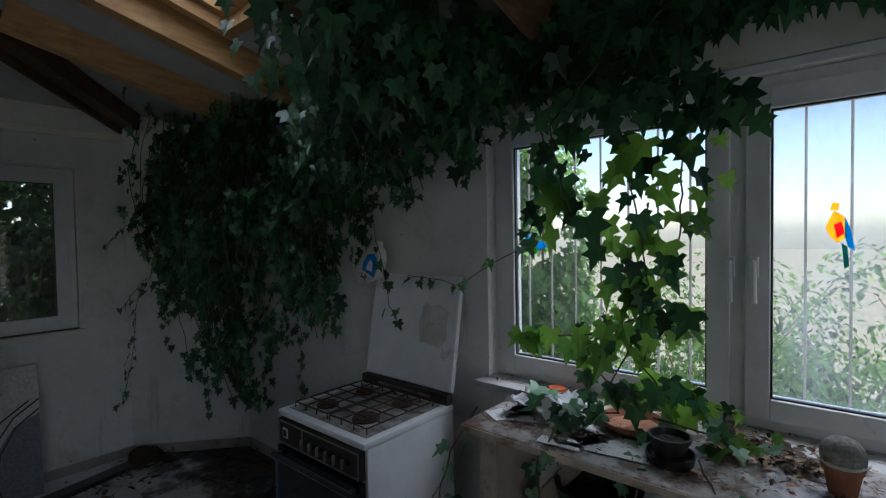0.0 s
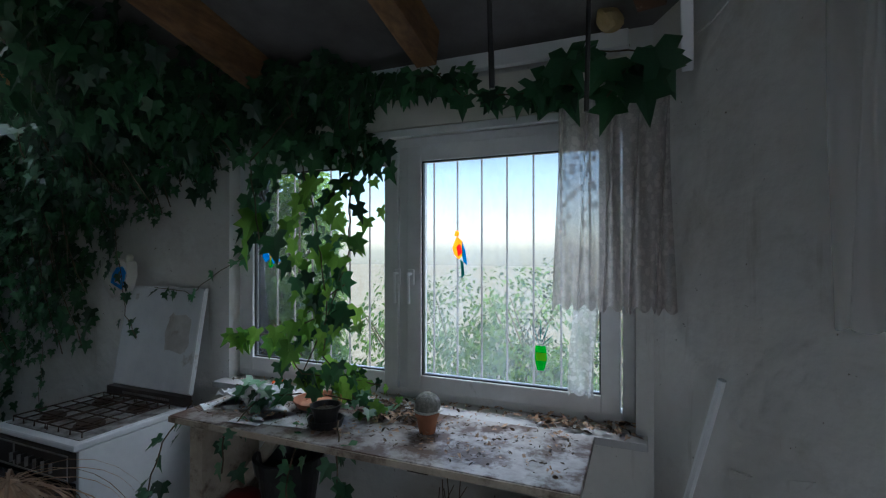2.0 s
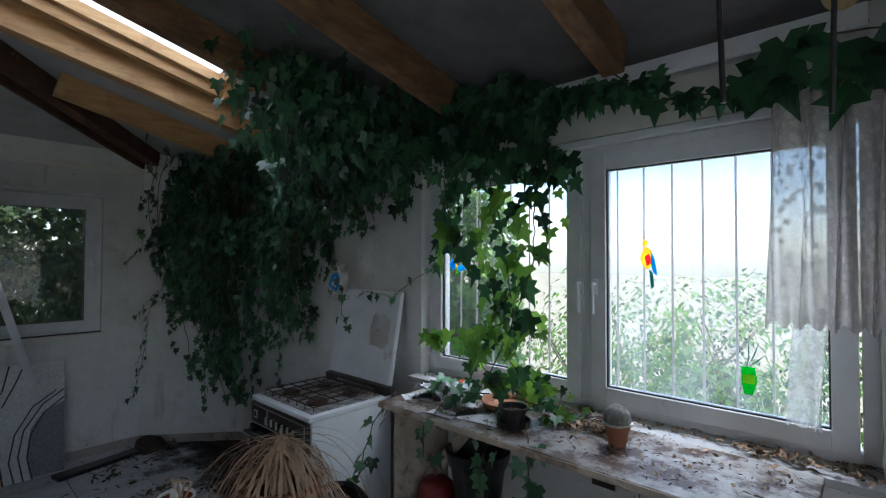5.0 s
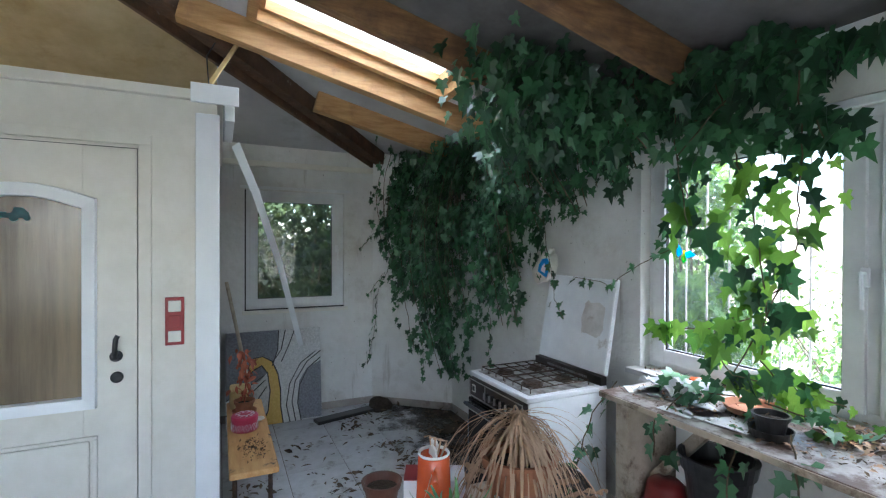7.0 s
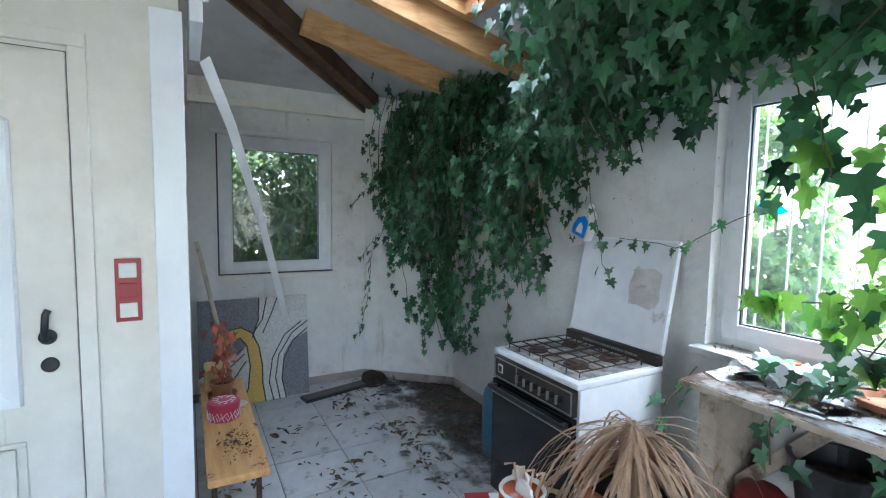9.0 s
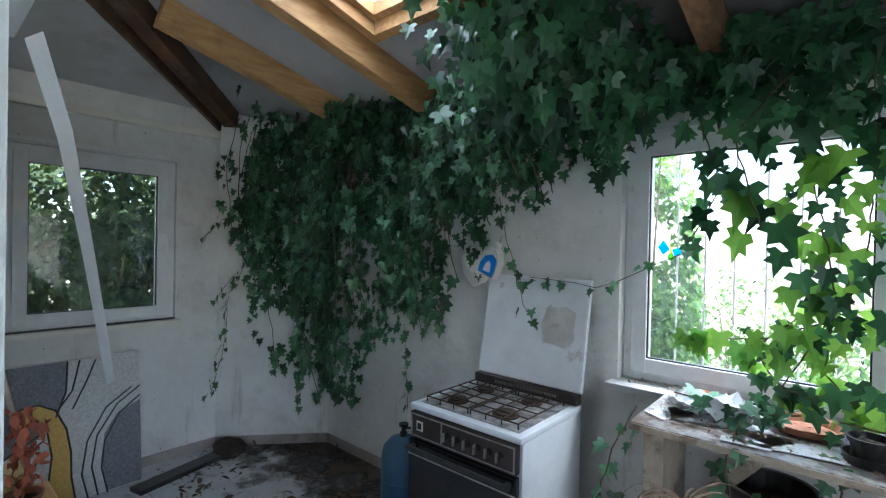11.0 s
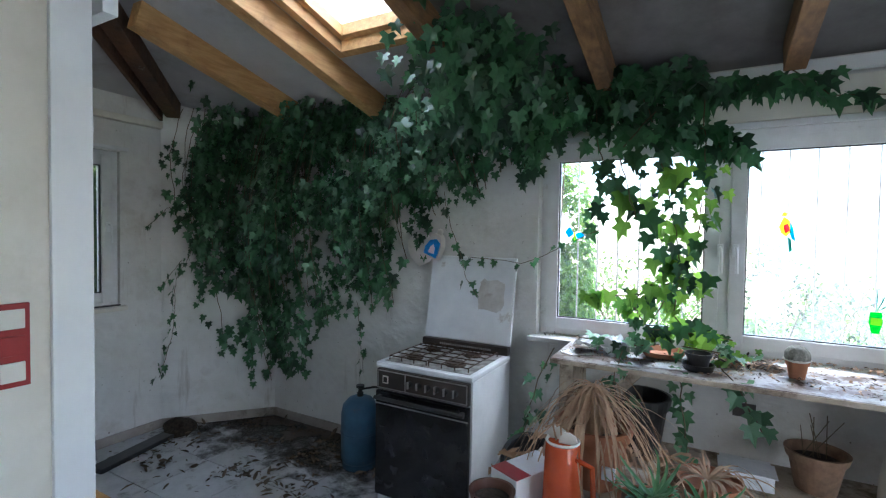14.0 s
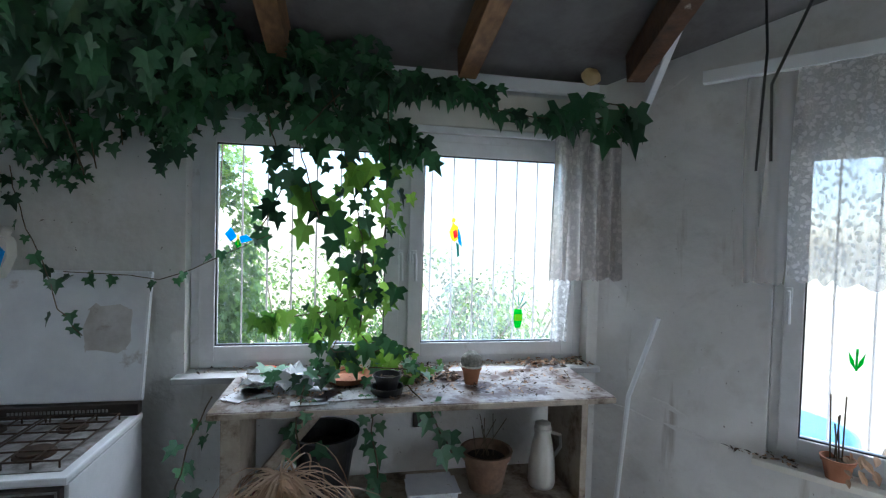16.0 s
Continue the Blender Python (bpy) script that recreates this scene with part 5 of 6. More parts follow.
part("pot_label", box((1.27, 2.375, ST + 0.07), (1.31, 2.385, ST + 0.11), 0.001, None), PAPER, palm)


def blade(bm, base, direction, length, width, droop, r, up=0.35):
    """A long folded leaf that rises a little and hangs down."""
    d = Vector((math.cos(direction), math.sin(direction), 0))
    side = Vector((-d.y, d.x, 0))
    pts = []
    n = 9
    kink = r.uniform(-2.4, 2.4)
    for i in range(n + 1):
        t = i / n
        reach = length * (0.75 * math.sin(min(1.0, t * 0.9) * math.pi / 2)) * (1 - 0.25 * droop)
        z = up * length * t - droop * length * t * t * 1.35
        pts.append(Vector(base) + d * reach + side * kink * 0.12 * length * t * t + Vector((0, 0, z)))
    prev = None
    for i, p in enumerate(pts):
        w = width * (1 - 0.75 * (i / n) ** 1.5) * (0.6 + 0.4 * min(1, i / 2))
        ring = [bm.verts.new(p - side * w + Vector((0, 0, 0.3 * w))), bm.verts.new(p), bm.verts.new(p + side * w + Vector((0, 0, 0.3 * w)))]
        if prev:
            bm.faces.new((prev[0], prev[1], ring[1], ring[0]))
            bm.faces.new((prev[1], prev[2], ring[2], ring[1]))
        prev = ring


rb = random.Random(21)
for i in range(210):
    bm = bmesh.new()
    a = rb.uniform(0, 6.28)
    h = ST + 0.23 + 0.1 * rb.random()
    blade(bm, (1.22, 2.5, h), a, rb.uniform(0.18, 0.62), rb.uniform(0.002, 0.0055), rb.uniform(0.55, 1.25), rb, rb.uniform(-0.2, 0.4))
    for v in bm.verts:
        v.co.z = max(v.co.z, ST + 0.01 + 0.03 * rb.random())
    part("leaf", bm, STRAW, palm)
straw2 = thing("dry_straw_plant", "dry curled straw plant in a low bowl", "potted plant", at=(1.56, 2.56, ST))
part("bowl", lathe([(0.06, 0), (0.09, 0.07), (0.095, 0.07), (0.08, 0.06), (0, 0.05)], (1.56, 2.56, ST), 22), TERRA, straw2)
for i in range(36):
    bm = bmesh.new()
    blade(bm, (1.56, 2.56, ST + 0.06), rb.uniform(0, 6.28), rb.uniform(0.15, 0.36), rb.uniform(0.004, 0.008), rb.uniform(0.5, 0.95), rb, 0.6)
    part("leaf", bm, STRAW, straw2)

kettle = thing("orange_jug", "orange enamel jug with bare metal rim and handle", "jug", at=(1.19, 2.21, ST))
part("jug_body", lathe([(0.055, 0), (0.057, 0.01), (0.048, 0.23), (0.045, 0.235)], (1.19, 2.21, ST), 28), ORANGE, kettle, smooth=True)
part("rim", lathe([(0.046, 0.234), (0.049, 0.238), (0.046, 0.243), (0.041, 0.238), (0.04, 0.2), (0, 0.19)], (1.19, 2.21, ST), 28), CREAM, kettle, "chipped white enamel lining")
for hx, hy, hr in ((-0.02, 0.012, 0.03), (0.018, -0.01, 0.026)):
    part("torn_liner", prism([(hx + hr * math.cos(k * 0.7) * (1 + 0.15 * math.sin(k * 3)), 0.245 + hr * 0.9 * math.sin(k * 0.7)) for k in range(9)], 1, hy - 0.003, hy + 0.003, m=Matrix.Translation((1.19, 2.21, ST))), CREAM, kettle)
for k in range(4):
    part("dry_stem", tube([(1.18 + 0.01 * k, 2.21, ST + 0.2), (1.16 + 0.02 * k, 2.21 + 0.01 * k, ST + 0.28), (1.14 + 0.035 * k, 2.2, ST + 0.27 + 0.01 * k)], 0.003, 5), STRAW, kettle)
part("handle", tube([(1.23, 2.193, ST + 0.2), (1.28, 2.175, ST + 0.195), (1.285, 2.175, ST + 0.11), (1.242, 2.19, ST + 0.06)], 0.008, 8), ORANGE, kettle)
pot("brown_pot", "brown plastic pot with dry soil", (1.02, 2.1, ST), 0.062, 0.1, surface("brown_plastic", (0.1, 0.04, 0.025), (0.17, 0.075, 0.05), 8, 0.5))
books = thing("carton", "white cardboard carton with red band beside the jug", "carton", at=(1.12, 2.25, ST))
part("carton_body", box((-0.055, -0.1, 0), (0.055, 0.1, 0.11), 0.002, Matrix.Translation((1.065, 2.27, ST)) @ Matrix.Rotation(radians(-25), 4, 'Z')), PAPER, books)
part("red_band", box((-0.055, -0.1, 0.1102), (0.055, -0.04, 0.1115), 0, Matrix.Translation((1.065, 2.27, ST)) @ Matrix.Rotation(radians(-25), 4, 'Z')), RED, books)
aloe = pot("aloe", "green spiky aloe in a small pot", (1.43, 2.15, ST), 0.075, 0.16, TERRA)
aloe["category"] = "potted plant"
for ax, ay, az, count in ((1.43, 2.15, 0.145, 64), (1.535, 2.2, 0.115, 44)):
    if ax > 1.5:
        aloe = pot("aloe", "green spiky aloe in a small pot", (ax, ay, ST), 0.06, 0.13, TERRA)
        aloe["category"] = "potted plant"
    for i in range(count):
        bm = bmesh.new()
        blade(bm, (ax + rb.uniform(-0.02, 0.02), ay + rb.uniform(-0.02, 0.02), ST + az), rb.uniform(0, 6.28), rb.uniform(0.08, 0.16), rb.uniform(0.005, 0.009), rb.uniform(0.1, 0.6), rb, rb.uniform(0.35, 1.0))
        part("leaf", bm, ALOE, aloe)

# ---- alcove: bench, painting, slat ----
bench = thing("bench", "orange wooden bench with dirt on a metal frame", "bench", at=(-0.7, 1.78, 0))
part("seat", box((-1.35, 1.66, 0.425), (-0.12, 1.905, 0.46), 0.012), BENCH, bench)
for bx in (-1.2, -0.24):
    for by in (1.69, 1.87):
        part("leg", tube([(bx, by, 0), (bx, by, 0.424)], 0.012, 8), IRON, bench)
    part("stretcher", tube([(bx, 1.69, 0.12), (bx, 1.87, 0.12)], 0.01, 8), IRON, bench)
litter("bench_litter", "dark dirt and dead leaves on the bench", 150, (-0.62, -0.18, 1.7, 1.88), 0.46, (0.008, 0.03), [DEAD], 71, lambda x, y: max(0, 1 - ((x + 0.4) / 0.2) ** 2 - ((y - 1.79) / 0.09) ** 2), 0.01)
tin = thing("biscuit_tin", "crimson round tin with white scroll pattern", "tin", at=(-0.74, 1.76, 0.46))
part("tin_body", lathe([(0.075, 0), (0.078, 0.005), (0.078, 0.06), (0.074, 0.062)], (-0.74, 1.76, 0.461), 32), PINK, tin)
part("lid", lathe([(0.08, 0.06), (0.081, 0.085), (0.076, 0.092), (0, 0.096)], (-0.74, 1.76, 0.461), 32), PINK, tin)
for i in range(22):
    a = 2 * math.pi * i / 22
    c, s_ = math.cos(a), math.sin(a)
    zz = 0.461 + 0.03 + 0.01 * (-1) ** i
    part("scroll", tube([(-0.74 + 0.0795 * math.cos(a + k * 0.12), 1.76 + 0.0795 * math.sin(a + k * 0.12), zz + 0.014 * math.sin(k * 2.1)) for k in range(-2, 3)], 0.002, 4), PAPER, tin)
for i in range(9):
    a = 2 * math.pi * i / 9
    part("scroll", tube([(-0.74 + 0.045 * math.cos(a) + 0.016 * math.cos(k), 1.76 + 0.045 * math.sin(a) + 0.016 * math.sin(k), 0.558) for k in range(5)], 0.002, 4), PAPER, tin)
dry = pot("dried_flower", "red dried plant in a terracotta pot with saucer", (-1.02, 1.77, 0.463), 0.065, 0.1, TERRA, saucer=True)
dry["category"] = "potted plant"
part("stalk", tube([(-1.02, 1.77, 0.54), (-1.01, 1.78, 0.7), (-1.02, 1.77, 0.88)], 0.005, 6), REDDRY, dry)
leaf_stuff("withered_leaves", [leaf_matrix(Vector((-1.02 + rb.gauss(0, 0.03), 1.77 + rb.gauss(0, 0.03), rb.uniform(0.6, 0.92))), (rb.uniform(-1, 1), rb.uniform(-1, 1), 0.4), rb.uniform(0.03, 0.07), rb) for i in range(90)], REDDRY, dry, template=(OVAL_V, OVAL_F))
sack = thing("paper_bag", "brown paper bag standing on the bench", "bag", at=(-1.25, 1.74, 0.461))
part("bag_body", box((-1.33, 1.68, 0.461), (-1.13, 1.8, 0.6), 0.02), TAN, sack)
ash = thing("white_dish", "white shallow dish beside the tin", "dish", at=(-0.87, 1.85, 0.461))
part("dish_bowl", lathe([(0.03, 0), (0.05, 0.012), (0.046, 0.013), (0.028, 0.004), (0, 0.004)], (-0.87, 1.84, 0.461), 22), CREAM, ash)

paint = thing("mosaic_panel", "mosaic panel with ochre swirl and black curves, leaning", "wall art", at=(-2.05, 2.1, 0))
PM = Matrix.Translation((-2.02, 0, 0.006)) @ Matrix.Rotation(radians(-7), 4, 'Y')
part("panel", box((-0.02, 1.66, 0), (0, 2.49, 0.845), 0.002, PM), PALE, paint)
part("grey_field", prism([(1.662, 0.25), (1.8, 0.33), (1.95, 0.4), (2.06, 0.52), (2.1, 0.66), (2.11, 0.84), (1.662, 0.84)], 0, 0.001, 0.004, m=PM), GREY, paint, "dark grey mosaic field")
part("grey_field", prism([(2.488, 0.01), (2.3, 0.01), (2.27, 0.2), (2.29, 0.36), (2.36, 0.47), (2.488, 0.53)], 0, 0.001, 0.004, m=PM), GREY, paint, "dark grey mosaic field")
swirl = [(1.95, 0.0), (2.01, 0.12), (2.03, 0.3), (2.01, 0.46), (1.96, 0.53), (1.9, 0.5), (1.86, 0.47), (1.85, 0.53), (1.89, 0.6), (1.97, 0.61), (2.05, 0.56), (2.1, 0.44), (2.12, 0.3), (2.12, 0.15), (2.14, 0.0)]
part("swirl", prism(swirl, 0, 0.0045, 0.007, m=PM), YELLOW, paint, "ochre yellow swirl")


def curve_line(pts, r=0.005):
    return tube([PM @ Vector((0.006, y, z)) for y, z in pts], r, 5)


part("outline", curve_line(swirl, 0.006), BLACK, paint)
for pts in ([(2.11, 0.84), (2.1, 0.66), (2.05, 0.52)], [(2.17, 0.84), (2.13, 0.66), (2.06, 0.56)], [(2.25, 0.83), (2.2, 0.7), (2.13, 0.55)], [(2.488, 0.62), (2.36, 0.53), (2.25, 0.36), (2.22, 0.18), (2.25, 0.0)], [(2.488, 0.56), (2.37, 0.47), (2.29, 0.32), (2.27, 0.16), (2.3, 0.0)],
            [(2.44, 0.62), (2.3, 0.52), (2.2, 0.34), (2.17, 0.15), (2.2, 0.0)], [(1.662, 0.25), (1.8, 0.33), (1.98, 0.44)], [(1.662, 0.12), (1.85, 0.28), (1.99, 0.4)], [(1.8, 0.06), (1.9, 0.2), (2.0, 0.34)]):
    part("black_curve", curve_line(pts), BLACK, paint)
plank = thing("black_strip", "black rubber strip lying on the tiles", "strip", at=(-1.95, 2.65, 0))
part("strip", box((-0.06, -0.3, 0), (0.06, 0.3, 0.03), 0.008, Matrix.Translation((-1.95, 2.7, 0.0)) @ Matrix.Rotation(radians(14), 4, 'Z')), BLACK, plank)
debris = thing("rubble_lump", "dirty plaster lump in the floor corner", "rubble", at=(-2.0, 3.1, 0))
bm = bmesh.new()
bmesh.ops.create_icosphere(bm, subdivisions=3, radius=0.1)
for v in bm.verts:
    v.co *= 1 + 0.5 * noise.noise(v.co * 12)
    v.co.z = max(0, v.co.z * 0.8 + 0.03)
    v.co += Vector((-2.02, 3.06, 0))
part("lump", bm, SOIL, debris)

slat = thing("plastic_batten", "white plastic strip leaning across the small window", "strip", at=(-1.9, 2.3, 0.7))
bm = bmesh.new()
pts = [Vector((-0.35, 1.696, 2.188)), Vector((-0.6, 1.815, 1.956)), Vector((-1.2, 2.015, 1.51)), Vector((-1.9, 2.28, 0.72))]
prev = None
for i in range(25):
    t = i / 24 * 3
    k = min(2, int(t))
    p = pts[k].lerp(pts[k + 1], t - k) + Vector((0, 0, 0.0))
    w = Vector((0.013, 0.019, 0.013))
    ring = [bm.verts.new(p - w), bm.verts.new(p + w), bm.verts.new(p + w + Vector((-0.002, 0.001, -0.003))), bm.verts.new(p - w + Vector((-0.002, 0.001, -0.003)))]
    if prev:
        for a in range(4):
            bm.faces.new((prev[a], prev[(a + 1) % 4], ring[(a + 1) % 4], ring[a]))
    prev = ring
part("strip", bm, METAL_WHITE, slat)
loose = thing("loose_batten", "tan batten hanging from the hip rafter", "batten", at=(-0.5, 1.6, 2.7))
part("batten", beam((-0.24, 1.55, 2.42), (-0.62, 1.72, 2.85), 0.03, 0.012), TAN, loose)
cable = thing("loose_cable", "dark cable dangling from the roof", "cable", at=(-0.5, 1.6, 2.7))
part("wire", tube([(-0.62, 1.6, 2.85), (-0.5, 1.55, 2.7), (-0.36, 1.56, 2.55), (-0.22, 1.57, 2.43)], 0.004, 6), BLACK, cable)
broom = thing("broom_stick", "brown stick leaning in the alcove corner", "stick", at=(-1.3, 1.75, 0))
part("rod", tube([(-1.36, 1.925, 0.02), (-1.3, 1.735, 0.98), (-1.3, 1.66, 1.36)], 0.013, 8), BOARD, broom)

# ---- curtains, rods, wires at the lace window ----
def curtain(name, label, m, s0, s1, z0, z1, d, mat, folds, depth, scallop=0.0, seed=0, gather=0.0):
    """Hanging cloth with folds; s runs along the wall, d is how far it hangs in front."""
    ob = thing(name, label, "curtain", at=tuple(m @ Vector(((s0 + s1) / 2, -d, z1))))
    bm = bmesh.new()
    n, k = folds * 8, 16
    grid = []
    for i in range(n + 1):
        u = i / n
        col = []
        for j in range(k + 1):
            v = j / k
            ph = folds * 2 * math.pi * u
            s = s0 + (s1 - s0) * u + 0.012 * math.sin(ph * 0.5 + seed + 3 * v)
            dd = d + depth * (0.35 + 0.65 * v) * (math.sin(ph + 0.6 * v) + 0.4 * math.sin(ph * 0.37 + seed))
            zb = z0 + gather * u - scallop * abs(math.sin(ph * 0.75 + seed))
            col.append(bm.verts.new(m @ Vector((s, -dd, z1 + (zb - z1) * v))))
        grid.append(col)
    for a, b in zip(grid, grid[1:]):
        for j in range(k):
            bm.faces.new((a[j], b[j], b[j + 1], a[j + 1]))
    part("cloth", bm, mat, ob, smooth=True)
    return ob


curtain("lace_curtain", "short white lace curtain gathered beside the window", M_NORTH, 2.33 - ox, 2.72 - ox, 1.45, 2.22, 0.09, DRAPE, 9, 0.03, 0.03, 1)
curtain("lace_curtain", "torn lace strip hanging over the pane", M_NORTH, 2.38 - ox, 2.47 - ox, 1.12, 1.5, 0.05, LACE, 2, 0.01, 0.02, 2)
curtain("lace_curtain", "white lace curtain with scalloped hem on the rail", M_EAST, 0.82, 1.78, 1.515, 2.334, 0.10, LACE, 9, 0.022, 0.03, 3, -0.06)
curtain("sheer_curtain", "thin sheer curtain edge beside the lace", M_EAST, 0.655, 0.815, 1.48, 2.334, 0.08, SHEER, 3, 0.018, 0.015, 4)
structure("trim_curtain_rail", box((0.48, -0.11, 2.335), (2.2, -0.07, 2.39), 0.004, M_EAST), METAL_WHITE, "white curtain rail on the wall", "rail")
gslat = thing("gable_slat", "white plastic strip hanging loose from the rafter", "strip", at=(2.75, 3.5, 2.2))
part("strip", beam((2.755, 3.535, 2.205), (2.715, 3.12, 2.66), 0.035, 0.012), METAL_WHITE, gslat)
foam = thing("foam_lump", "yellowish foam lump on the rail", "foam", at=(2.54, 3.58, 2.44))
bm = bmesh.new()
bmesh.ops.create_icosphere(bm, subdivisions=3, radius=0.045)
for v in bm.verts:
    v.co *= 1 + 0.4 * noise.noise(v.co * 25)
    v.co += Vector((2.52, 3.6, 2.45))
part("lump", bm, TAN, foam)
for pts in ([(2.56, 2.58, 3.0), (2.52, 2.6, 2.6), (2.55, 2.6, 2.2), (2.54, 2.61, 1.85)], [(2.62, 2.38, 3.0), (2.62, 2.38, 2.7), (2.52, 2.42, 2.3), (2.43, 2.46, 2.05), (2.436, 2.458, 1.85)]):
    wire = thing("hanging_wire", "black wire hanging from the ceiling", "wire", "wires from the ceiling", pts[0])
    part("wire", tube([Vector(p) for p in pts], 0.004, 6), BLACK, wire)
pole = thing("white_pole", "thin white pole leaning against the wall", "pole", at=(2.6, 3.5, 0))
part("rod", tube([(2.64, 3.48, 0.01), (2.75, 3.53, 0.85), (2.835, 3.44, 1.26)], 0.012, 8), METAL_WHITE, pole)
for i, (s, z, ln, an) in enumerate(((0.3, 0.86, 0.16, -20), (0.42, 0.9, 0.1, 35), (0.5, 0.82, 0.09, 75), (0.35, 0.75, 0.2, -8), (0.55, 0.72, 0.1, 5), (0.28, 0.98, 0.12, 15), (0.46, 1.02, 0.12, 28), (0.2, 2.32, 0.22, 25), (0.1, 0.78, 0.2, -10))):
    chip = thing("plaster_flake", "peeling plaster flake on the white wall", "plaster", "flakes on the wall", tuple(M_EAST @ Vector((s, 0, z))))
    fm = M_EAST @ Matrix.Translation((s, -0.001, z)) @ Matrix.Rotation(radians(-an), 4, 'Y')
    part("flake", prism([(0, 0), (ln * 0.4, 0.012), (ln, 0.004), (ln * 0.7, -0.01), (ln * 0.3, -0.014)], 1, -0.006, 0, m=fm), PLASTER, chip)
SP = M_EAST @ Vector((1.0, -0.02, 0.719))
sp = pot("sill_pot", "terracotta pot with dead stems on the sill", tuple(SP), 0.055, 0.085, TERRA)
for i in range(5):
    q = SP + Vector((rb.uniform(-0.03, 0.03), rb.uniform(-0.03, 0.03), 0.07))
    part("stem", tube([q, q + Vector((rb.uniform(-0.05, 0.05), rb.uniform(-0.04, 0.04), rb.uniform(0.1, 0.28)))], 0.003, 5), BARK, sp)
leaf_stuff("dry_leaves", [leaf_matrix(SP + Vector((rb.gauss(0.03, 0.05), rb.gauss(-0.03, 0.04), 0.08 + rb.uniform(-0.05, 0.06))), (-0.5, -0.8, 0.3), rb.uniform(0.03, 0.07), rb) for i in range(16)], STRAW, sp, template=(OVAL_V, OVAL_F))

# ---- suncatchers on the panes ----
PY = WALL_Y + 0.07 + 0.0125


def catcher(name, label, pieces):
    ob = thing(name, label, "suncatcher", at=(pieces[0][1][0][0], PY, pieces[0][1][0][1]))
    for i, (nm, outline, colour) in enumerate(pieces):
        part(nm, prism(outline, 1, PY - 0.002 - 0.0012 * i, PY - 0.0003 * i), COL[colour], ob)


catcher("parrot_suncatcher", "yellow, red and blue parrot suncatcher on the pane", [
    ("body", [(1.855, 1.65), (1.875, 1.70), (1.9, 1.68), (1.905, 1.62), (1.885, 1.6), (1.865, 1.62)], "yellow"),
    ("breast", [(1.875, 1.655), (1.893, 1.665), (1.9, 1.63), (1.883, 1.615)], "red"),
    ("wing", [(1.901, 1.68), (1.915, 1.64), (1.925, 1.575), (1.908, 1.59), (1.9, 1.625)], "blue"),
    ("tail", [(1.893, 1.6), (1.907, 1.588), (1.912, 1.53), (1.9, 1.52), (1.897, 1.56)], "teal"),
    ("head", [(1.865, 1.702), (1.872, 1.725), (1.888, 1.72), (1.885, 1.7)], "yellow")])
catcher("pineapple_suncatcher", "green and yellow pineapple suncatcher on the pane", [
    ("fruit", [(2.22, 1.25), (2.262, 1.25), (2.268, 1.2), (2.255, 1.15), (2.228, 1.15), (2.217, 1.2)], "green"),
    ("band", [(2.224, 1.222), (2.262, 1.222), (2.262, 1.19), (2.224, 1.19)], "yellow")]
    + [("frond", [(2.24, 1.252), (2.24 + dx, 1.252 + h), (2.24 + dx * 0.55 + 0.004, 1.252 + h * 0.5)], "teal") for dx, h in ((-0.055, 0.05), (-0.035, 0.09), (0.002, 0.11), (0.035, 0.09), (0.055, 0.05))])
catcher("butterfly_suncatcher", "blue and green winged suncatcher on the pane", [
    ("wing", [(0.83, 1.6), (0.8, 1.645), (0.775, 1.61), (0.8, 1.575)], "blue"), ("wing", [(0.838, 1.6), (0.87, 1.61), (0.9, 1.585), (0.85, 1.57)], "blue"),
    ("wing", [(0.836, 1.595), (0.85, 1.56), (0.83, 1.545), (0.82, 1.57)], "green"), ("body", [(0.83, 1.61), (0.837, 1.61), (0.838, 1.56), (0.831, 1.56)], "yellow")])

TM = M_EAST @ Matrix.Translation((1.04, 0.0575, 1.14))
tulip = thing("tulip_suncatcher", "white and green tulip suncatcher on the pane", "suncatcher", at=tuple(TM.translation))
part("stem", prism([(-0.004, 0), (0.004, 0), (0.005, 0.09), (-0.003, 0.09)], 1, -0.003, -0.001, m=TM), COL["green"], tulip)
for sx in (-1, 1):
    part("leaf", prism([(0, 0), (sx * 0.02, 0.03), (sx * 0.026, 0.075), (sx * 0.008, 0.04)], 1, -0.0045, -0.0032, m=TM), COL["green"], tulip)
part("petal", prism([(0, 0.088), (0.024, 0.105), (0.03, 0.15), (0.014, 0.135), (0, 0.16), (-0.014, 0.135), (-0.03, 0.15), (-0.024, 0.105)], 1, -0.006, -0.0047, m=TM), COL["white"], tulip, "white petals")

# ---- outside ----
structure("ground", box((-60, -60, -0.5), (60, 60, -0.25)), GRASS, "grassy garden ground around the house", "ground")


def bars(m, s0, s1, z0, z1, n, d):
    ob = thing("window_grille", "thin iron bars outside the window", "grille", at=tuple(m @ Vector((s0, d, z0))))
    for i in range(n):
        s = s0 + (s1 - s0) * (i + 0.5) / n
        part("bar", tube([m @ Vector((s, d, z0)), m @ Vector((s, d, z1))], 0.005, 6), SKIRT, ob)
    for z in (z0 + 0.02, z1 - 0.02):
        part("rail", tube([m @ Vector((s0, d + 0.012, z)), m @ Vector((s1, d + 0.012, z))], 0.006, 6), SKIRT, ob)


bars(M_NORTH, 0.62 - ox, 2.6 - ox, 0.9, 2.3, 16, 0.3)
bars(M_EAST, 0.75, 1.86, 0.65, 2.2, 8, 0.3)


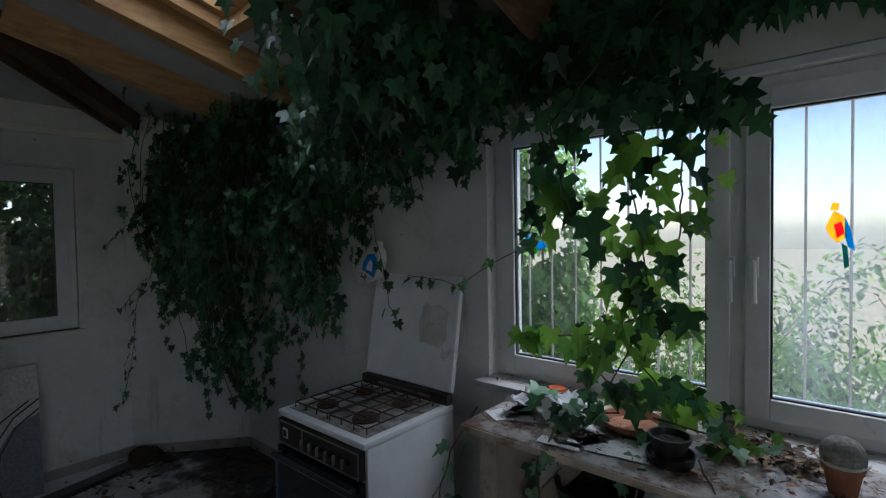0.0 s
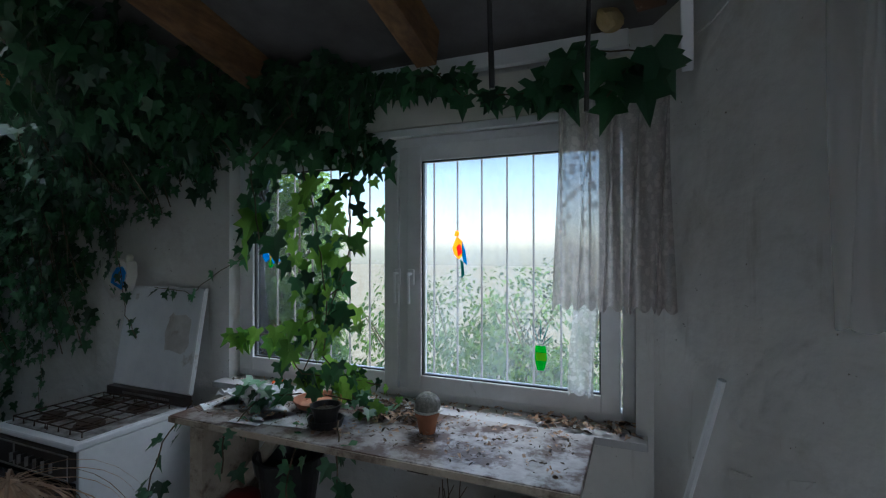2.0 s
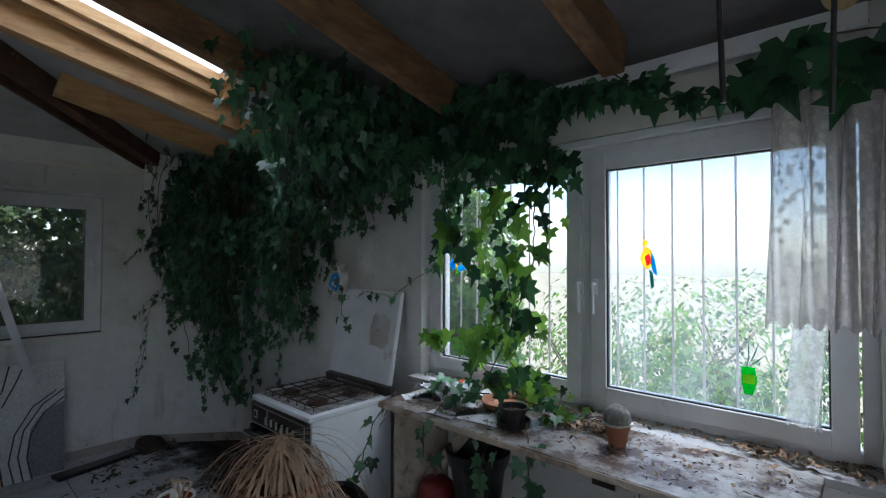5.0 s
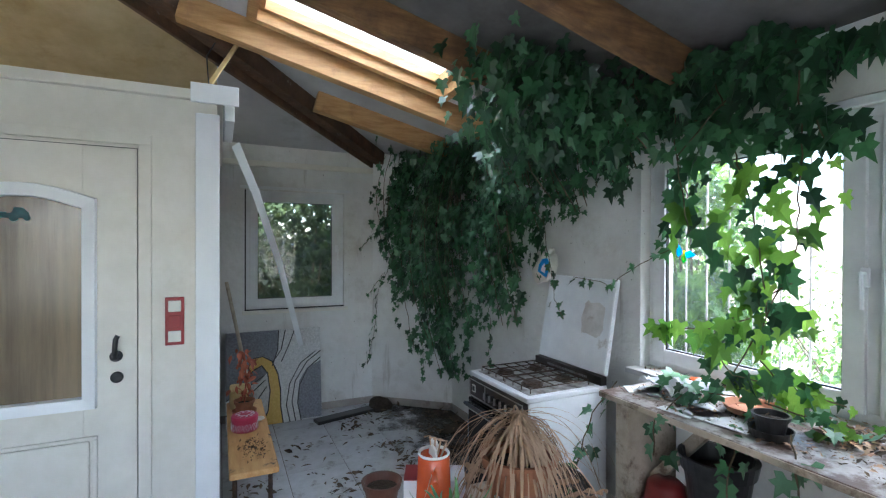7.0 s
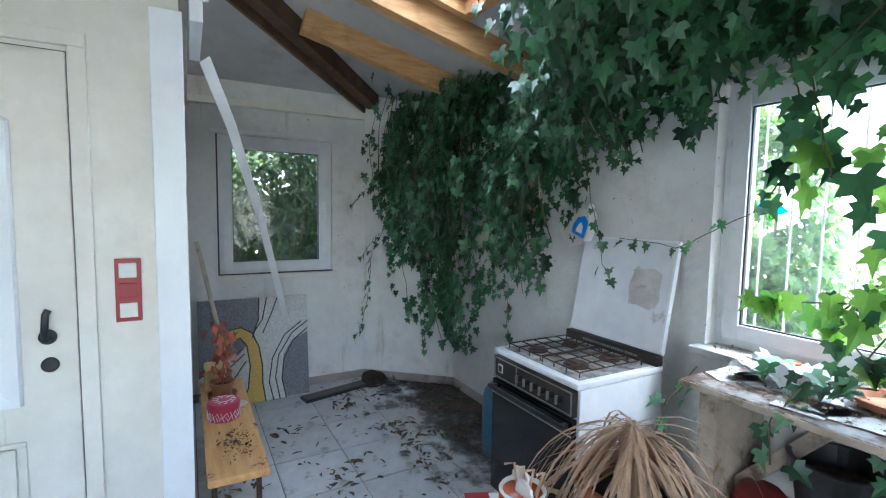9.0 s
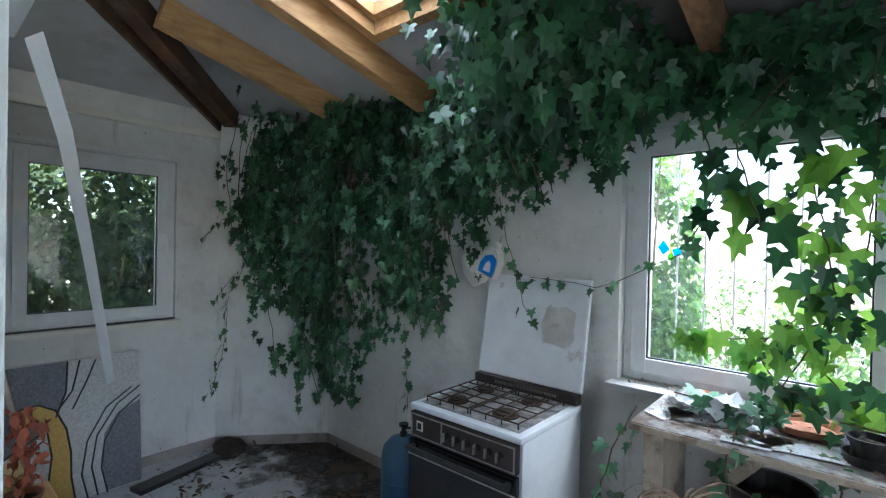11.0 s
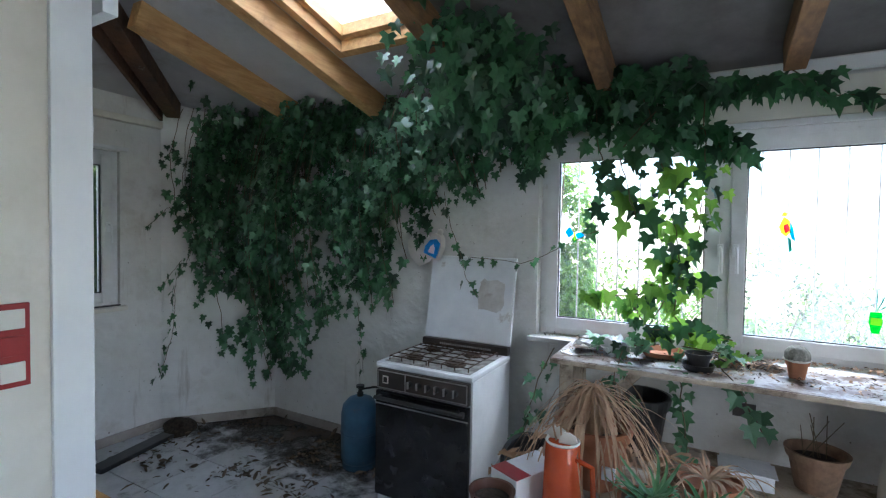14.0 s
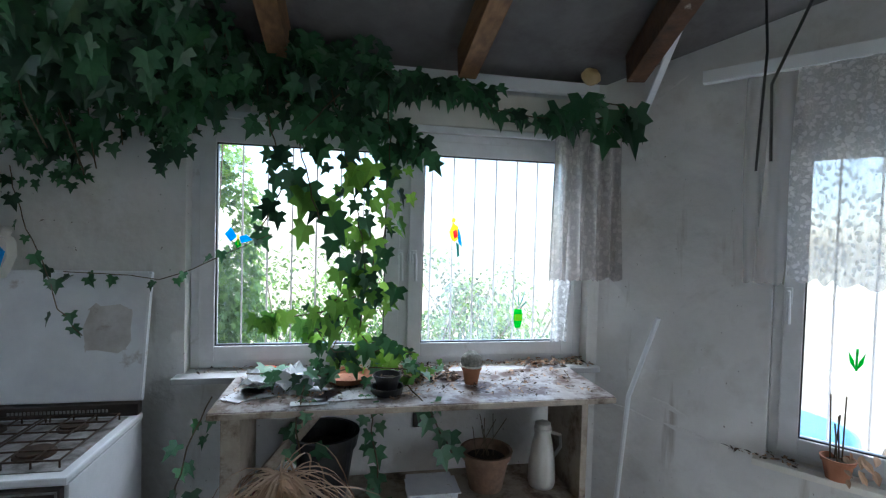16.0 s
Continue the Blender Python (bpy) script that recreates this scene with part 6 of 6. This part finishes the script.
def bush(name, label, centre, radius, count, size, mat, seed, template=None):
    r = random.Random(seed)
    ob = thing(name, label, "shrub", at=(centre[0], centre[1], -0.25))
    bm = bmesh.new()
    for i in range(5):
        a = r.uniform(0, 6.28)
        tube([(centre[0], centre[1], -0.25), (centre[0] + 0.4 * radius[0] * math.cos(a), centre[1] + 0.4 * radius[1] * math.sin(a), centre[2]), (centre[0] + 0.7 * radius[0] * math.cos(a), centre[1] + 0.7 * radius[1] * math.sin(a), centre[2] + 0.6 * radius[2])], 0.014, 6, bm, 0.3)
    part("trunk", bm, BARK, ob)
    ms = []
    while len(ms) < count:
        p = Vector((r.uniform(-1, 1), r.uniform(-1, 1), r.uniform(-1, 1)))
        q = Vector((centre[0] + p.x * radius[0], centre[1] + p.y * radius[1], centre[2] + p.z * radius[2]))
        if p.length > 0.85 + 0.45 * noise.noise(q * 1.3) or noise.noise(q * 2.1 + Vector((9, 0, 0))) < -0.12 or q.z < -0.25:
            continue
        ms.append(leaf_matrix(q, (p.x, p.y, p.z + 0.3), r.uniform(*size), r, 0.9))
    leaf_stuff("crown", ms, mat, ob, template=template)


OV = (OVAL_V, OVAL_F)
bush("garden_ivy", "dark leafy shrub close outside the window", (0.5, 4.4, 1.2), (0.42, 0.28, 1.6), 5200, (0.03, 0.065), HEDGE, 81)
bush("conifer_hedge", "tall green hedge beside the garden", (-0.75, 5.4, 1.2), (1.0, 0.4, 1.7), 8000, (0.04, 0.08), HEDGE, 90)
bush("garden_shrub", "green flowering shrub below the window", (1.7, 5.0, 0.5), (1.5, 0.5, 1.05), 5200, (0.03, 0.07), HEDGE, 82, OV)
bush("garden_shrub", "tall loose garden shrub behind the bars", (3.0, 6.3, 0.5), (1.3, 0.7, 1.1), 4200, (0.03, 0.07), HEDGE, 83, OV)
bush("garden_shrub", "pale green shrub in the bright garden", (0.6, 7.5, 0.4), (1.8, 1.0, 1.2), 4500, (0.04, 0.09), HEDGE, 84, OV)
bush("garden_shrub", "blue green shrub in the bright garden", (2.1, 5.6, 0.7), (0.9, 0.4, 0.9), 2600, (0.03, 0.06), HEDGE_DARK, 88, OV)
bush("garden_shrub", "low green shrub outside the lace window", (5.2, 5.6, 0.2), (0.7, 0.6, 0.55), 1500, (0.03, 0.07), HEDGE, 85, OV)
bush("conifer_hedge", "dense dark conifer hedge behind the small window", (-3.75, 2.6, 1.4), (0.75, 1.9, 1.9), 11000, (0.05, 0.1), HEDGE_DARK, 86)
bush("conifer_hedge", "tall dark hedge farther behind the small window", (-5.2, 2.8, 1.5), (0.6, 3.2, 2.6), 9000, (0.08, 0.14), HEDGE_DARK, 89)
bush("garden_shrub", "leafy shrub in the sunlit garden", (6.6, 1.0, 0.8), (0.9, 1.8, 1.2), 1500, (0.08, 0.14), HEDGE, 87, OV)

pool = thing("garden_pool", "round blue plastic paddling pool on the ground", "pool", at=(5.05, 4.95, -0.25))
part("wall_ring", lathe([(0.62, 0), (0.66, 0.1), (0.64, 0.3), (0.6, 0.3), (0.6, 0.05), (0, 0.04)], (5.05, 4.95, -0.25), 40), surface("pool_blue", (0.05, 0.25, 0.5), (0.1, 0.35, 0.6), 4, 0.4), pool, smooth=True)

# ---- floor tiles ----
TW = 0.42
tile_mesh = bpy.data.meshes.new("tile")
bm = box((0.0025, 0.0025, -0.0075), (TW - 0.0025, TW - 0.0025, 0.0), 0.002)
bmesh.ops.recalc_face_normals(bm, faces=bm.faces)
bm.to_mesh(tile_mesh)
bm.free()
tile_mesh.materials.append(TILE)
floor_ob = bpy.data.objects["floor"]
for i in range(-3, 14):
    for j in range(-9, 4):
        tx, ty = -1.415 + TW * i, 2.47 + TW * j
        if tx > EAST_X + 0.05:
            continue
        t_ob = new("tile", tile_mesh)
        t_ob.parent = floor_ob
        t_ob.location = (tx, ty, rng.uniform(-0.0006, 0.0006))
